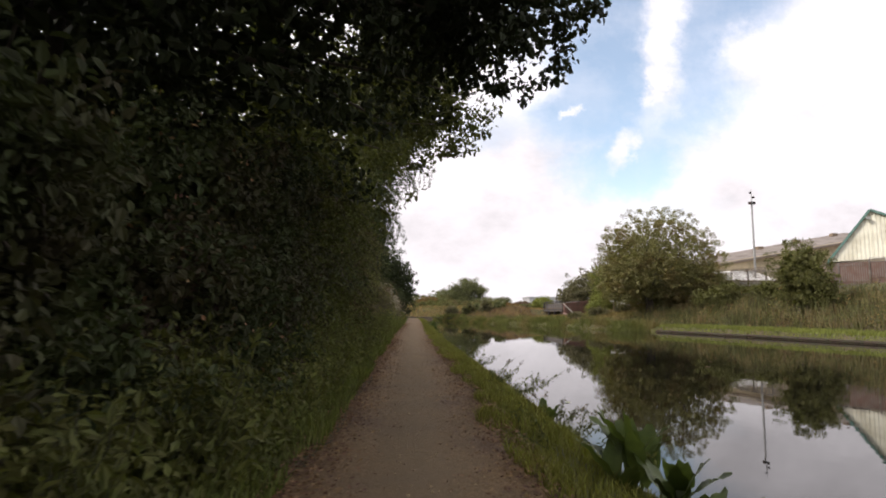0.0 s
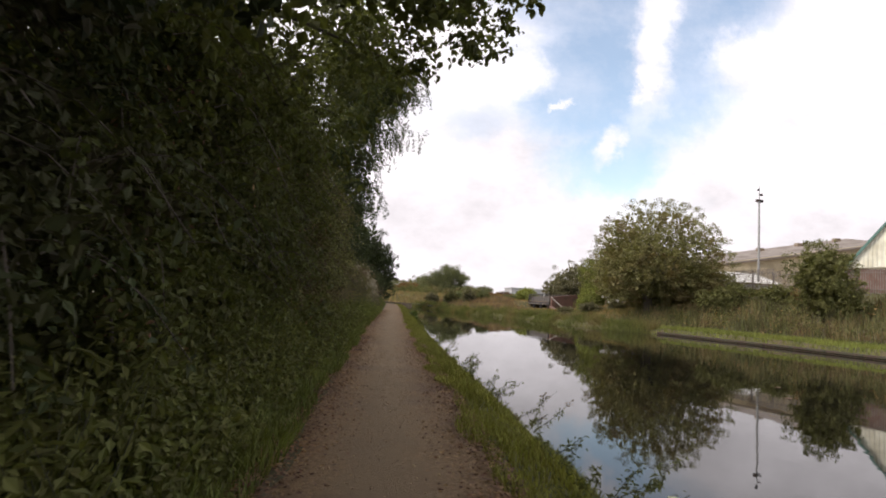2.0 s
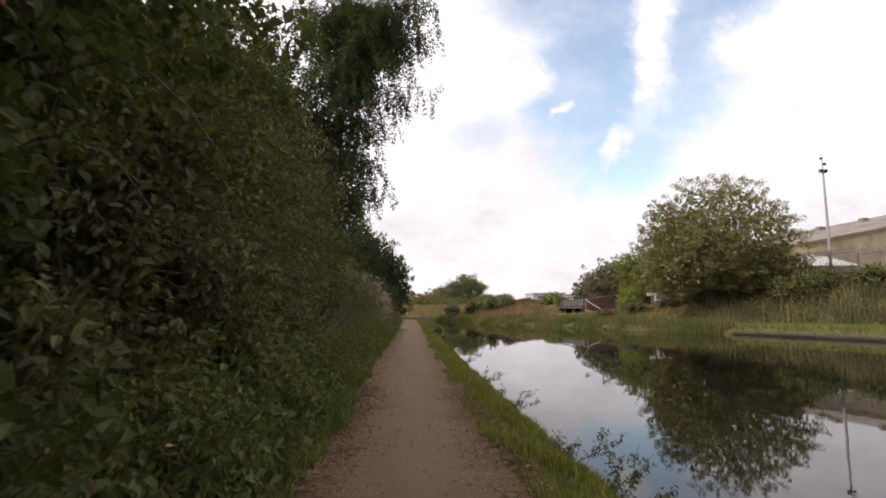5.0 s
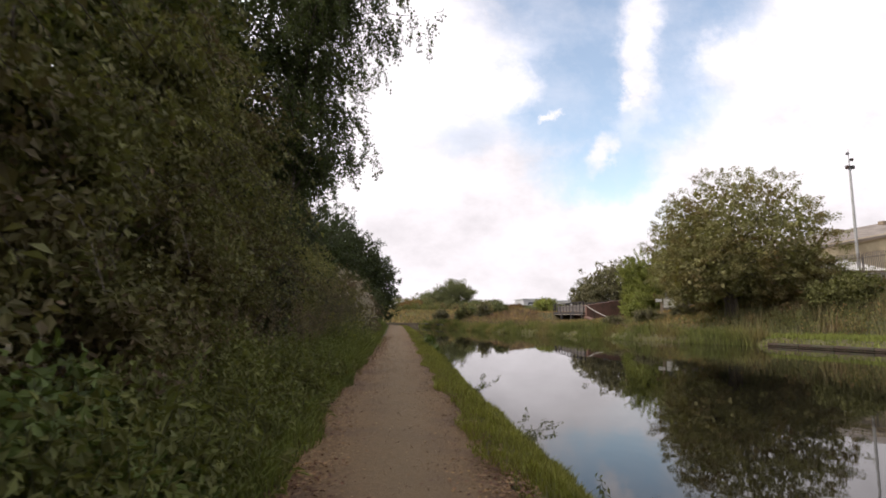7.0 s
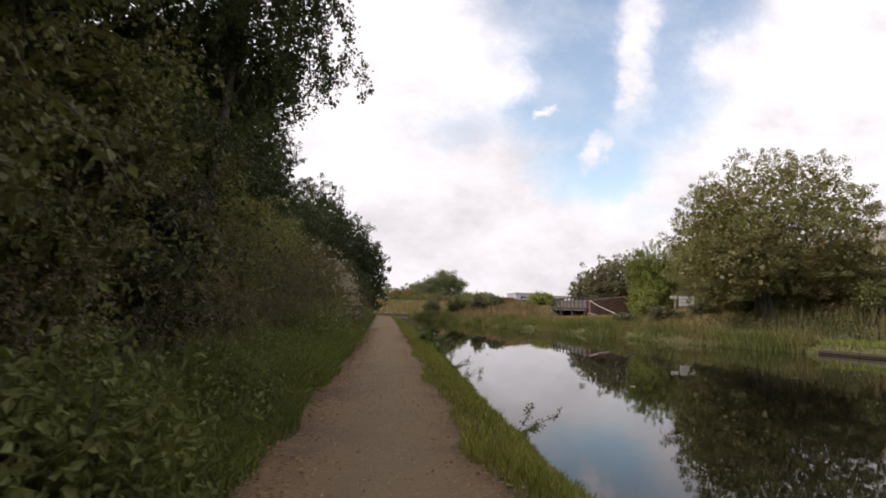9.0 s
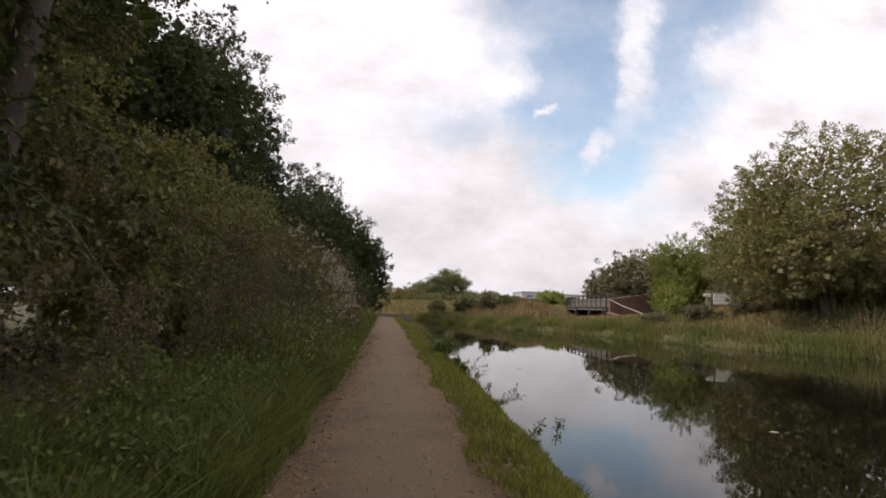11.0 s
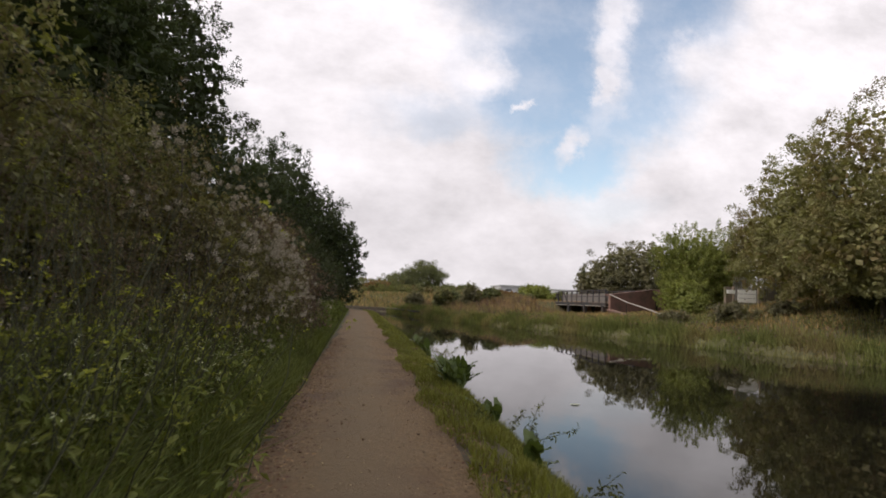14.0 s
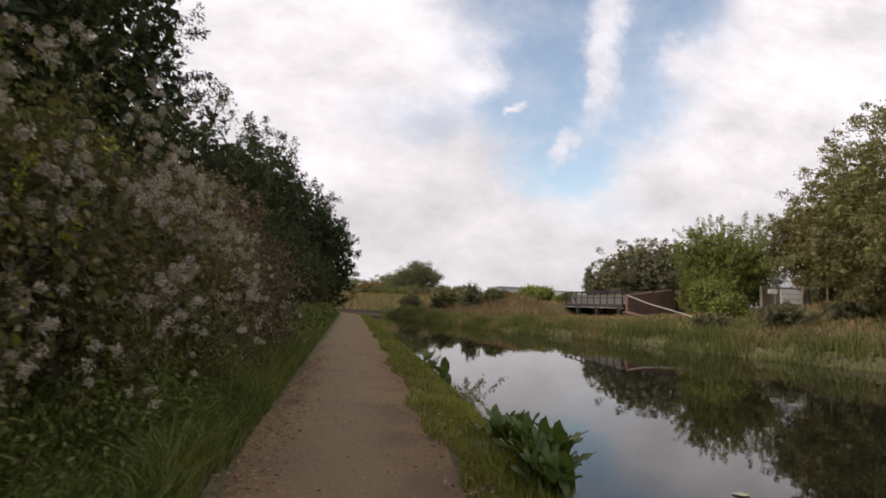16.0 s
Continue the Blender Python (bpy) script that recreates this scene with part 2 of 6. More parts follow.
M = dict(
    edging=material("dark_wet_edging", (0.06, 0.043, 0.03), rough=0.8, scale=2, fine=30, bump=0.5, stain=((0.05, 0.05, 0.03), 1.2)),
    # hedge: leaf colour lowered to carry the deep shade beside the path
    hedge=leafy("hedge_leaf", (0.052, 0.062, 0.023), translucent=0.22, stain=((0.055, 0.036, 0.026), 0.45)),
    nettle=leafy("nettle_leaf", (0.118, 0.122, 0.037)),
    # bramble: the thicket's colours scaled up to stand in for open light
    bramble=leafy("lit_bramble_leaf", (0.195, 0.185, 0.07), stain=((0.12, 0.075, 0.055), 0.5)),
    # one broad leaf in three tones: shade and light are put into its colour
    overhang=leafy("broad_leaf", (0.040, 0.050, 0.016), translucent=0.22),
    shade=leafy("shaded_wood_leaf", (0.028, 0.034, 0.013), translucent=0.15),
    lit=leafy("lit_broad_leaf", (0.082, 0.087, 0.029), translucent=0.35),
    birch=leafy("birch_leaf", (0.064, 0.078, 0.027)),
    alder=leafy("alder_leaf", (0.040, 0.050, 0.018), translucent=0.2),
    willow=leafy("willow_leaf", (0.185, 0.175, 0.072), rough=0.5, island=0.25, vary=0.3, stain=((0.16, 0.115, 0.05), 0.35)),
    thicket=leafy("thicket_leaf", (0.135, 0.13, 0.05), stain=((0.085, 0.052, 0.038), 0.5)),
    shrub=leafy("shrub_leaf", (0.125, 0.122, 0.042)),
    fresh=leafy("fresh_green_leaf", (0.18, 0.19, 0.048)),
    far=leafy("far_leaf", (0.13, 0.135, 0.06)),
    hazy=leafy("grey_green_leaf", (0.15, 0.135, 0.075)),
    rusty=leafy("autumn_leaf", (0.17, 0.10, 0.04)),
    purple=leafy("purple_brown_leaf", (0.14, 0.09, 0.07)),
    grass=leafy("grass_blade", (0.205, 0.20, 0.048), island=0.35, scale=0.5, vary=0.3),
    verge=leafy("verge_grass", (0.118, 0.130, 0.034), island=0.4, scale=0.6),
    lawn=leafy("lit_grass", (0.17, 0.185, 0.045), island=0.3, scale=0.4),
    drygrass=leafy("dry_grass", (0.285, 0.185, 0.085), island=0.4, scale=0.3, stain=((0.15, 0.15, 0.06), 0.25)),
    reed=leafy("reed_blade", (0.135, 0.142, 0.04), island=0.4, scale=0.3, stain=((0.19, 0.155, 0.07), 0.3)),
    weed=leafy("tall_weed", (0.125, 0.12, 0.05), island=0.5, scale=0.5, stain=((0.20, 0.14, 0.08), 0.5)),
    dock=leafy("dock_leaf", (0.105, 0.135, 0.038), island=0.25, rough=0.4, translucent=0.25),
    mugwort=leafy("mugwort_leaf", (0.15, 0.128, 0.058), island=0.5),
    plume=leafy("brown_plume", (0.18, 0.132, 0.085), island=0.4),
    fluff=leafy("seed_fluff", (0.47, 0.41, 0.335), island=0.2, translucent=0.12, vary=0.15),
    yellow=leafy("yellow_flower", (0.36, 0.36, 0.05), island=0.25),
    white=leafy("white_flower", (0.62, 0.62, 0.42), island=0.15),
    litter=leafy("fallen_leaf", (0.20, 0.115, 0.06), island=0.6, rough=0.7, translucent=0.1),
    stem=material("green_stem", (0.065, 0.068, 0.032), rough=0.7, bump=0, vary=0.3),
    bark=material("bark", (0.085, 0.07, 0.055), rough=0.9, scale=5, fine=40, bump=0.8, bump_dist=0.02, vary=0.45),
    ground=material("soil_and_grass", (0.085, 0.082, 0.036), rough=0.95, scale=0.9, fine=22, bump=0.8, bump_dist=0.04, vary=0.4, stain=((0.10, 0.075, 0.045), 0.35)),
    path=material("gravel_path", (0.225, 0.148, 0.075), rough=0.95, scale=22.0, fine=150, bump=1.0, bump_dist=0.03, vary=0.5, stain=((0.165, 0.105, 0.062), 0.9)),
    stone=material("gravel_stone", (0.30, 0.215, 0.13), rough=0.9, island=0.5, bump=0),
    concrete=material("weathered_concrete", (0.20, 0.155, 0.115), rough=0.9, scale=2, fine=30, bump=0.5, stain=((0.12, 0.11, 0.06), 1.2)),
    brick=material("brick", (0.26, 0.13, 0.095), rough=0.9, obj_rand=0.3, scale=9, fine=80, bump=0.5, vary=0.25),
    mortar=material("mortar", (0.30, 0.26, 0.22), rough=0.95, scale=6, fine=90, bump=0.5),
    steel=material("dark_bridge_steel", (0.035, 0.033, 0.034), rough=0.65, metal=0.3, scale=3, vary=0.4, stain=((0.07, 0.042, 0.03), 2.0)),
    fence=material("weathered_fence_steel", (0.20, 0.175, 0.155), rough=0.7, metal=0.2, scale=2, vary=0.3, bump=0.1, stain=((0.14, 0.10, 0.075), 1.5)),
    mesh=material("dull_mesh_panel", (0.13, 0.115, 0.105), rough=0.8, scale=3, vary=0.3),
    galv=material("galvanised_steel", (0.33, 0.33, 0.32), rough=0.5, metal=0.6, scale=3, vary=0.2, bump=0.1),
    cream=material("cream_cladding", (0.80, 0.78, 0.64), rough=0.5, scale=0.7, fine=12, bump=0.1, vary=0.08, stain=((0.58, 0.55, 0.42), 0.5)),
    trim=material("green_trim", (0.10, 0.19, 0.16), rough=0.5, bump=0.1),
    roof=material("cement_roof_sheet", (0.22, 0.19, 0.165), rough=0.9, scale=0.8, fine=20, bump=0.4, stain=((0.15, 0.125, 0.10), 0.6)),
    render_wall=material("cream_wall", (0.55, 0.46, 0.31), rough=0.9, scale=0.8, fine=25, bump=0.3, stain=((0.40, 0.33, 0.22), 0.7)),
    white_paint=material("white_paint", (0.80, 0.79, 0.74), rough=0.6, scale=2, fine=30, bump=0.15, vary=0.08),
    grey_sheet=material("grey_sheet", (0.45, 0.45, 0.46), rough=0.6, scale=1, fine=20, bump=0.1, vary=0.12),
    glass=material("window_glass", (0.03, 0.035, 0.04), rough=0.08, bump=0, spec=0.6, vary=0.1),
    timber=material("weathered_timber", (0.22, 0.17, 0.12), rough=0.9, scale=3, fine=40, bump=0.5, vary=0.3),
    rail=material("pale_handrail", (0.30, 0.27, 0.23), rough=0.7, scale=3, vary=0.2, bump=0.2),
)


def worn_middle(m, grey, half, soft):
    """Mixes a greyer, finer tread into a strip's middle, with a wandering edge."""
    n, l = m.node_tree.nodes, m.node_tree.links
    bsdf = n["Principled BSDF"]
    src = bsdf.inputs["Base Color"].links[0].from_socket
    tc, sx, nz = n.new("ShaderNodeTexCoord"), n.new("ShaderNodeSeparateXYZ"), n.new("ShaderNodeTexNoise")
    nz.inputs["Scale"].default_value, nz.inputs["Detail"].default_value = 2.2, 6
    l.new(tc.outputs["Object"], sx.inputs[0]), l.new(tc.outputs["Object"], nz.inputs["Vector"])
    off, ab, wob, rng_ = n.new("ShaderNodeMath"), n.new("ShaderNodeMath"), n.new("ShaderNodeMath"), n.new("ShaderNodeMapRange")
    off.operation, ab.operation, wob.operation = "SUBTRACT", "ABSOLUTE", "MULTIPLY_ADD"
    off.inputs[1].default_value, wob.inputs[1].default_value = 0.08, 0.7
    l.new(sx.outputs[0], off.inputs[0]), l.new(off.outputs[0], ab.inputs[0])
    l.new(nz.outputs[0], wob.inputs[0]), l.new(ab.outputs[0], wob.inputs[2])
    rng_.interpolation_type = "SMOOTHSTEP"
    rng_.inputs["From Min"].default_value, rng_.inputs["From Max"].default_value = half + 0.35 + soft, half + 0.35 - soft
    rng_.inputs["To Max"].default_value = 0.75
    l.new(wob.outputs[0], rng_.inputs["Value"])
    mx = n.new("ShaderNodeMix")
    mx.data_type = "RGBA"
    mx.inputs["B"].default_value = (*grey, 1)
    l.new(rng_.outputs[0], mx.inputs["Factor"]), l.new(src, mx.inputs["A"]), l.new(mx.outputs["Result"], bsdf.inputs["Base Color"])


worn_middle(M["path"], (0.222, 0.162, 0.092), 0.4, 0.4)
water_mat = bpy.data.materials.new("canal_water")
water_mat.use_nodes = True
n, l = water_mat.node_tree.nodes, water_mat.node_tree.links
b = n["Principled BSDF"]
b.inputs["Base Color"].default_value, b.inputs["Roughness"].default_value, b.inputs["IOR"].default_value = (0.008, 0.0075, 0.005, 1), 0.02, 1.34
tc, mp, nz, bp = n.new("ShaderNodeTexCoord"), n.new("ShaderNodeMapping"), n.new("ShaderNodeTexNoise"), n.new("ShaderNodeBump")
mp.inputs["Scale"].default_value = (1.0, 0.6, 1)
nz.inputs["Scale"].default_value, nz.inputs["Detail"].default_value = 1.3, 3
bp.inputs["Strength"].default_value, bp.inputs["Distance"].default_value = 0.12, 0.02
l.new(tc.outputs["Object"], mp.inputs[0]), l.new(mp.outputs[0], nz.inputs["Vector"]), l.new(nz.outputs[0], bp.inputs["Height"]), l.new(bp.outputs[0], b.inputs["Normal"])


# ---- mesh helpers ----
def mesh_of(name, verts, faces, mat, smooth=False):
    """A mesh from arrays; faces all have the same number of corners."""
    verts, faces = np.asarray(verts, np.float32), np.asarray(faces, np.int32)
    me = bpy.data.meshes.new(name)
    k = faces.shape[1]
    me.vertices.add(len(verts)), me.loops.add(faces.size), me.polygons.add(len(faces))
    me.vertices.foreach_set("co", verts.ravel())
    me.loops.foreach_set("vertex_index", faces.ravel())
    me.polygons.foreach_set("loop_start", np.arange(0, faces.size, k, dtype=np.int32))
    me.polygons.foreach_set("use_smooth", np.full(len(faces), smooth))
    me.update(calc_edges=True)
    me.materials.append(M[mat] if isinstance(mat, str) else mat)
    return me


def part(name, me, parent=None, label=""):
    ob = new(name, me)
    ob.parent = parent
    return tagged(ob, label) if label else ob


def thing(name, at, label, category, group="", kind=""):
    ob = new(name)
    ob.empty_display_size = 0.3
    ob.location = at
    return tagged(ob, label, category, group, kind)


def from_bm(name, bm, mat, smooth=False):
    me = bpy.data.meshes.new(name)
    for f in bm.faces:
        f.smooth = smooth
    bm.to_mesh(me)
    bm.free()
    me.materials.append(M[mat] if isinstance(mat, str) else mat)
    return me


def box_mesh(name, size, mat, bevel=0.01, at=(0, 0, 0), rot=None):
    bm = bmesh.new()
    bmesh.ops.create_cube(bm, size=1, matrix=Matrix.Diagonal((*size, 1)))
    if bevel:
        bmesh.ops.bevel(bm, geom=bm.edges[:], offset=min(bevel, min(size) * 0.3), segments=1, affect="EDGES")
    bmesh.ops.transform(bm, matrix=Matrix.Translation(at) @ (rot or Matrix()), verts=bm.verts[:])
    return from_bm(name, bm, mat)


def tube(points, radii, sides=6):
    """Vertices and quads of a tapered tube along the points, closed by its taper."""
    p = np.asarray(points, float)
    d = np.gradient(p, axis=0)
    d /= np.linalg.norm(d, axis=1, keepdims=True) + 1e-9
    ref = np.array((0.31, 0.9, 0.2)) if abs(d[0, 2]) > 0.5 else np.array((0.1, 0.2, 1.0))
    u = np.cross(d, ref)
    u /= np.linalg.norm(u, axis=1, keepdims=True) + 1e-9
    v = np.cross(d, u)
    a = np.arange(sides) * 2 * np.pi / sides
    ring = p[:, None] + np.asarray(radii, float)[:, None, None] * (np.cos(a)[None, :, None] * u[:, None] + np.sin(a)[None, :, None] * v[:, None])
    i, j = np.meshgrid(np.arange(len(p) - 1), np.arange(sides), indexing="ij")
    k = (j + 1) % sides
    f = np.stack([i * sides + j, i * sides + k, (i + 1) * sides + k, (i + 1) * sides + j], -1).reshape(-1, 4)
    return ring.reshape(-1, 3), f


def join(pieces):
    vs, fs, n = [], [], 0
    for v, f in pieces:
        vs.append(v), fs.append(f + n)
        n += len(v)
    return np.concatenate(vs), np.concatenate(fs)


def unit(v):
    return v / (np.linalg.norm(v, axis=-1, keepdims=True) + 1e-9)


def leaf_quads(pts, size, rng, droop=0.3, out=None, aspect=0.6, spread=1.0):
    """One folded four-cornered leaf at each point."""
    n = len(pts)
    d = rng.normal(size=(n, 3)) * spread + (0, 0, -droop)
    up = rng.normal(size=(n, 3)) * 0.55 + (0, 0, 0.9)
    if out is not None:
        d, up = d + out * 0.5, up + out * 0.9
    d = unit(d)
    s = unit(np.cross(d, up))
    w = np.cross(s, d)
    L = (size * rng.uniform(0.65, 1.3, n))[:, None]
    mid = pts + d * L * 0.45
    a = mid + s * L * aspect * 0.5 + w * L * 0.12
    b = mid - s * L * aspect * 0.5 + w * L * 0.12
    v = np.stack([pts, a, pts + d * L, b], 1).reshape(-1, 3)
    return v, np.arange(4 * n).reshape(n, 4)


def broad_leaves(pts, size, rng, droop=0.3, out=None, aspect=0.7):
    """Leaves of six corners, folded along the midrib, for foliage close to the path."""
    n = len(pts)
    d = rng.normal(size=(n, 3)) + (0, 0, -droop)
    up = rng.normal(size=(n, 3)) * 0.5 + (0, 0, 0.9)
    if out is not None:
        d, up = d + out * 0.5, up + out * 0.9
    d = unit(d)
    s = unit(np.cross(d, up))
    w = np.cross(s, d)
    L = (size * rng.uniform(0.6, 1.35, n))[:, None]
    k = L * aspect * 0.5
    rows = [pts, pts + d * L * 0.28 + s * k * 0.95 + w * k * 0.3, pts + d * L * 0.68 + s * k * 0.7 + w * k * 0.2, pts + d * L - w * L * 0.1, pts + d * L * 0.68 - s * k * 0.7 + w * k * 0.2, pts + d * L * 0.28 - s * k * 0.95 + w * k * 0.3]
    v = np.stack(rows, 1).reshape(-1, 3)
    i = np.arange(n)[:, None] * 6
    return v, np.concatenate([i + (0, 1, 2, 3), i + (0, 3, 4, 5)], 1).reshape(-1, 4)


def far_blades(pts, height, width, rng, lean=0.35):
    """A single tapering quad for each distant blade."""
    n = len(pts)
    h = (height * rng.uniform(0.5, 1.25, n))[:, None]
    a, b = rng.uniform(0, 2 * np.pi, (2, n))
    s = np.stack([np.cos(a), np.sin(a), 0 * a], 1) * width
    tip = pts + np.stack([np.cos(b), np.sin(b), 0 * b], 1) * h * lean * rng.uniform(0.1, 1.2, n)[:, None] + (0, 0, 1) * h
    v = np.stack([pts - s, pts + s, tip + s * 0.15, tip - s * 0.15], 1).reshape(-1, 3)
    return v, np.arange(4 * n).reshape(n, 4)


def blades(pts, height, width, rng, lean=0.35):
    """A bent, tapering blade of two quads' length at each point, as quads that share no edge with others."""
    n = len(pts)
    h = (height * rng.uniform(0.45, 1.25, n))[:, None] if np.ndim(height) == 0 else (height * rng.uniform(0.6, 1.2, n))[:, None]
    a = rng.uniform(0, 2 * np.pi, n)
    s = np.stack([np.cos(a), np.sin(a), 0 * a], 1) * width * rng.uniform(0.6, 1.3, n)[:, None]
    b = rng.uniform(0, 2 * np.pi, n)
    t = np.stack([np.cos(b), np.sin(b), 0 * b], 1) * h * lean * rng.uniform(0.1, 1.4, n)[:, None]
    up = np.array((0, 0, 1.0))
    mid, tip = pts + up * h * 0.6 + t * 0.35, pts + up * h * 0.95 + t
    v = np.stack([pts - s, pts + s, mid + s * 0.75, mid - s * 0.75, tip + s * 0.12, tip - s * 0.12], 1).reshape(-1, 3)
    k = np.arange(n)[:, None] * 6
    f = np.concatenate([k + (0, 1, 2, 3), k + (3, 2, 4, 5)], 1).reshape(-1, 4)
    return v, f


def lumpy(rng, centre, radii, count, inner=0.45, flat_bottom=None):
    """Clump centres spread through an uneven ellipsoid, most of them near its outside."""
    d = unit(rng.normal(size=(count, 3)))
    lobes = unit(rng.normal(size=(9, 3)))
    swell = 0.80 + 0.27 * np.clip((d @ lobes.T).max(1) - 0.35, 0, 0.6) / 0.6
    r = rng.uniform(inner ** 2, 1, count) ** 0.5
    p = d * (r * swell)[:, None] * np.asarray(radii) + centre
    if flat_bottom is not None:
        p = p[p[:, 2] > flat_bottom]
    return p


def crown_mesh(rng, centres, clump, per, size, mat, name="crown", droop=0.3, squash=0.7, aspect=0.6, broad=False, spray=0.0, lift=0.3):
    """Leaves gathered in bounded clumps; with spray, each clump runs out along a twig and narrows to its tip."""
    n = len(centres)
    k = n * per
    axis = unit(unit(centres - centres.mean(0)) * (1, 1, 0.6) + rng.normal(size=(n, 3)) * 0.45 + (0, 0, lift))
    axis = np.repeat(axis * (spray * rng.uniform(0.6, 1.4, n))[:, None], per, axis=0)
    t = rng.uniform(0, 1, k)[:, None]
    ball = unit(rng.normal(size=(k, 3))) * (rng.uniform(0, 1, k) ** 0.42 * 1.75 * clump * np.repeat(rng.uniform(0.6, 1.3, n), per))[:, None] * (1, 1, squash)
    off = ball * (1 - 0.8 * t if spray else 1.0) + axis * t
    out = unit(ball) * 0.8
    v, f = (broad_leaves if broad else leaf_quads)(np.repeat(centres, per, axis=0) + off, size, rng, droop, out, aspect)
    return mesh_of(name, v, f, mat)


def limb_path(rng, a, b, n=6, sag=0.0, wobble=0.12):
    a, b = np.asarray(a, float), np.asarray(b, float)
    t = np.linspace(0, 1, n)[:, None]
    L = np.linalg.norm(b - a)
    p = a + (b - a) * t + rng.normal(size=(n, 3)) * wobble * L * 0.3 * t * (1.2 - t)
    p[:, 2] += sag * L * (t * (1 - t))[:, 0]
    return p


def tree(name, label, at, trunk_h, trunk_r, crowns, leaf, size, seed, clump=0.5, per=40, limbs=9, stems=1, bark="bark", droop=0.3, category="tree", group="", squash=0.7, aspect=0.6, flat=None, lean=(0, 0), splay=0.9, broad=False, core=7, brown=None, fill=0.66, limb_from=3, back=1.0, spray=0.0, lift=0.3):
    """A tree: stems, limbs and one crown mesh to each crown volume (centre, radii, clumps), all in world places."""
    rng = np.random.default_rng(seed)
    at = np.asarray(at, float)
    ob = thing(name, at, label, category, group)
    heads = []
    for c, r, k in crowns:
        cc = lumpy(rng, np.asarray(c, float) - at, r, k, flat_bottom=None if flat is None else flat - at[2])
        if back < 1:
            cc = cc[(cc[:, 0] > c[0] - at[0] - 0.3 * r[0]) | (rng.uniform(size=len(cc)) < back)]
        heads.append(cc)
        part("crown", crown_mesh(rng, cc, clump, per, size, leaf, droop=droop, squash=squash, aspect=aspect, broad=broad, spray=spray, lift=lift), ob)
        # oversized leaves hidden inside the crown, added to block light through it
        if core:
            q = unit(rng.normal(size=(k * core, 3))) * (rng.uniform(0, 1, k * core) ** 0.4 * fill)[:, None] * np.asarray(r) + np.asarray(c, float) - at
            v, f = leaf_quads(q, size * 2.0 if size < 0.12 else min(size * 2.6, 0.5), rng, 0.2, None, 0.8)
            part("inner_foliage", mesh_of("inner_foliage", v, f, leaf), ob)
        if brown:
            part("dead_leaves", crown_mesh(rng, cc[::7] * 1.0, clump, per // 3, size * 0.8, brown, droop=0.6, squash=1.2), ob, "sparse brown dead leaves")
    allc = np.concatenate(heads)
    for s in range(stems):
        foot = np.array((0, 0, -0.15)) + (rng.normal(size=3) * (0.35, 0.35, 0) if stems > 1 else 0)
        top = np.array((lean[0], lean[1], trunk_h)) + (rng.normal(size=3) * (splay, splay, 0.4) if stems > 1 else 0)
        line = limb_path(rng, foot, top, 8, wobble=0.1)
        v, f = tube(line, np.linspace(trunk_r, trunk_r * 0.35, 8) * np.r_[1.35, np.ones(7)], 8)
        part("trunk", mesh_of("trunk", v, f, bark, True), ob)
        near = allc[rng.permutation(len(allc))[:limbs]]
        for c in near:
            k = rng.integers(limb_from, 8)
            v, f = tube(limb_path(rng, line[k], c, 6, sag=0.15), np.linspace(trunk_r * 0.32, 0.012, 6), 5)
            part("limb", mesh_of("limb", v, f, bark, True), ob)
    return ob


# ---- ground, path and water ----
WATER = -0.55
NEAR = [(2.45, -400), (2.45, -30), (2.3, 0), (2.25, 12), (2.05, 24), (2.0, 36), (2.3, 46), (2.5, 60), (2.5, 95), (1.2, 106), (-3, 115), (-14, 123), (-60, 132), (-400, 160)]
FAR = [(-400, 180), (-60, 150), (-14, 140), (-2, 132), (5, 122), (7.5, 107), (9.5, 94), (12, 86), (15, 80), (16.8, 74.5), (18, 69), (19.8, 63), (22, 57.5), (24.6, 54), (27, 44), (30.5, 28), (34, 8), (38, -30), (45, -400)]
CANAL = np.array(NEAR + FAR)


def canal_gap(x, y):
    """Distance to the canal's edge, negative in the canal; and distance to the edge on the path's side."""
    p = np.stack([x, y], -1)

    def dist(line):
        best = np.full(x.shape, 1e9)
        for a, b in zip(line[:-1], line[1:]):
            a, b = np.asarray(a, float), np.asarray(b, float)
            t = np.clip(((p - a) @ (b - a)) / ((b - a) @ (b - a)), 0, 1)
            best = np.minimum(best, np.linalg.norm(p - a - t[..., None] * (b - a), axis=-1))
        return best

    inside = np.zeros(x.shape, bool)
    pts = CANAL
    for a, b in zip(pts, np.roll(pts, -1, 0)):
        cross = ((a[1] > y) != (b[1] > y))
        with np.errstate(divide="ignore", invalid="ignore"):
            xi = (b[0] - a[0]) * (y - a[1]) / (b[1] - a[1]) + a[0]
        inside ^= cross & (x < xi)
    dn, df = dist(NEAR), dist(FAR)
    return np.where(inside, -np.minimum(dn, df), np.minimum(dn, df)), dn, df


def step(a, b, v):
    t = np.clip((v - a) / (b - a), 0, 1)
    return t * t * (3 - 2 * t)


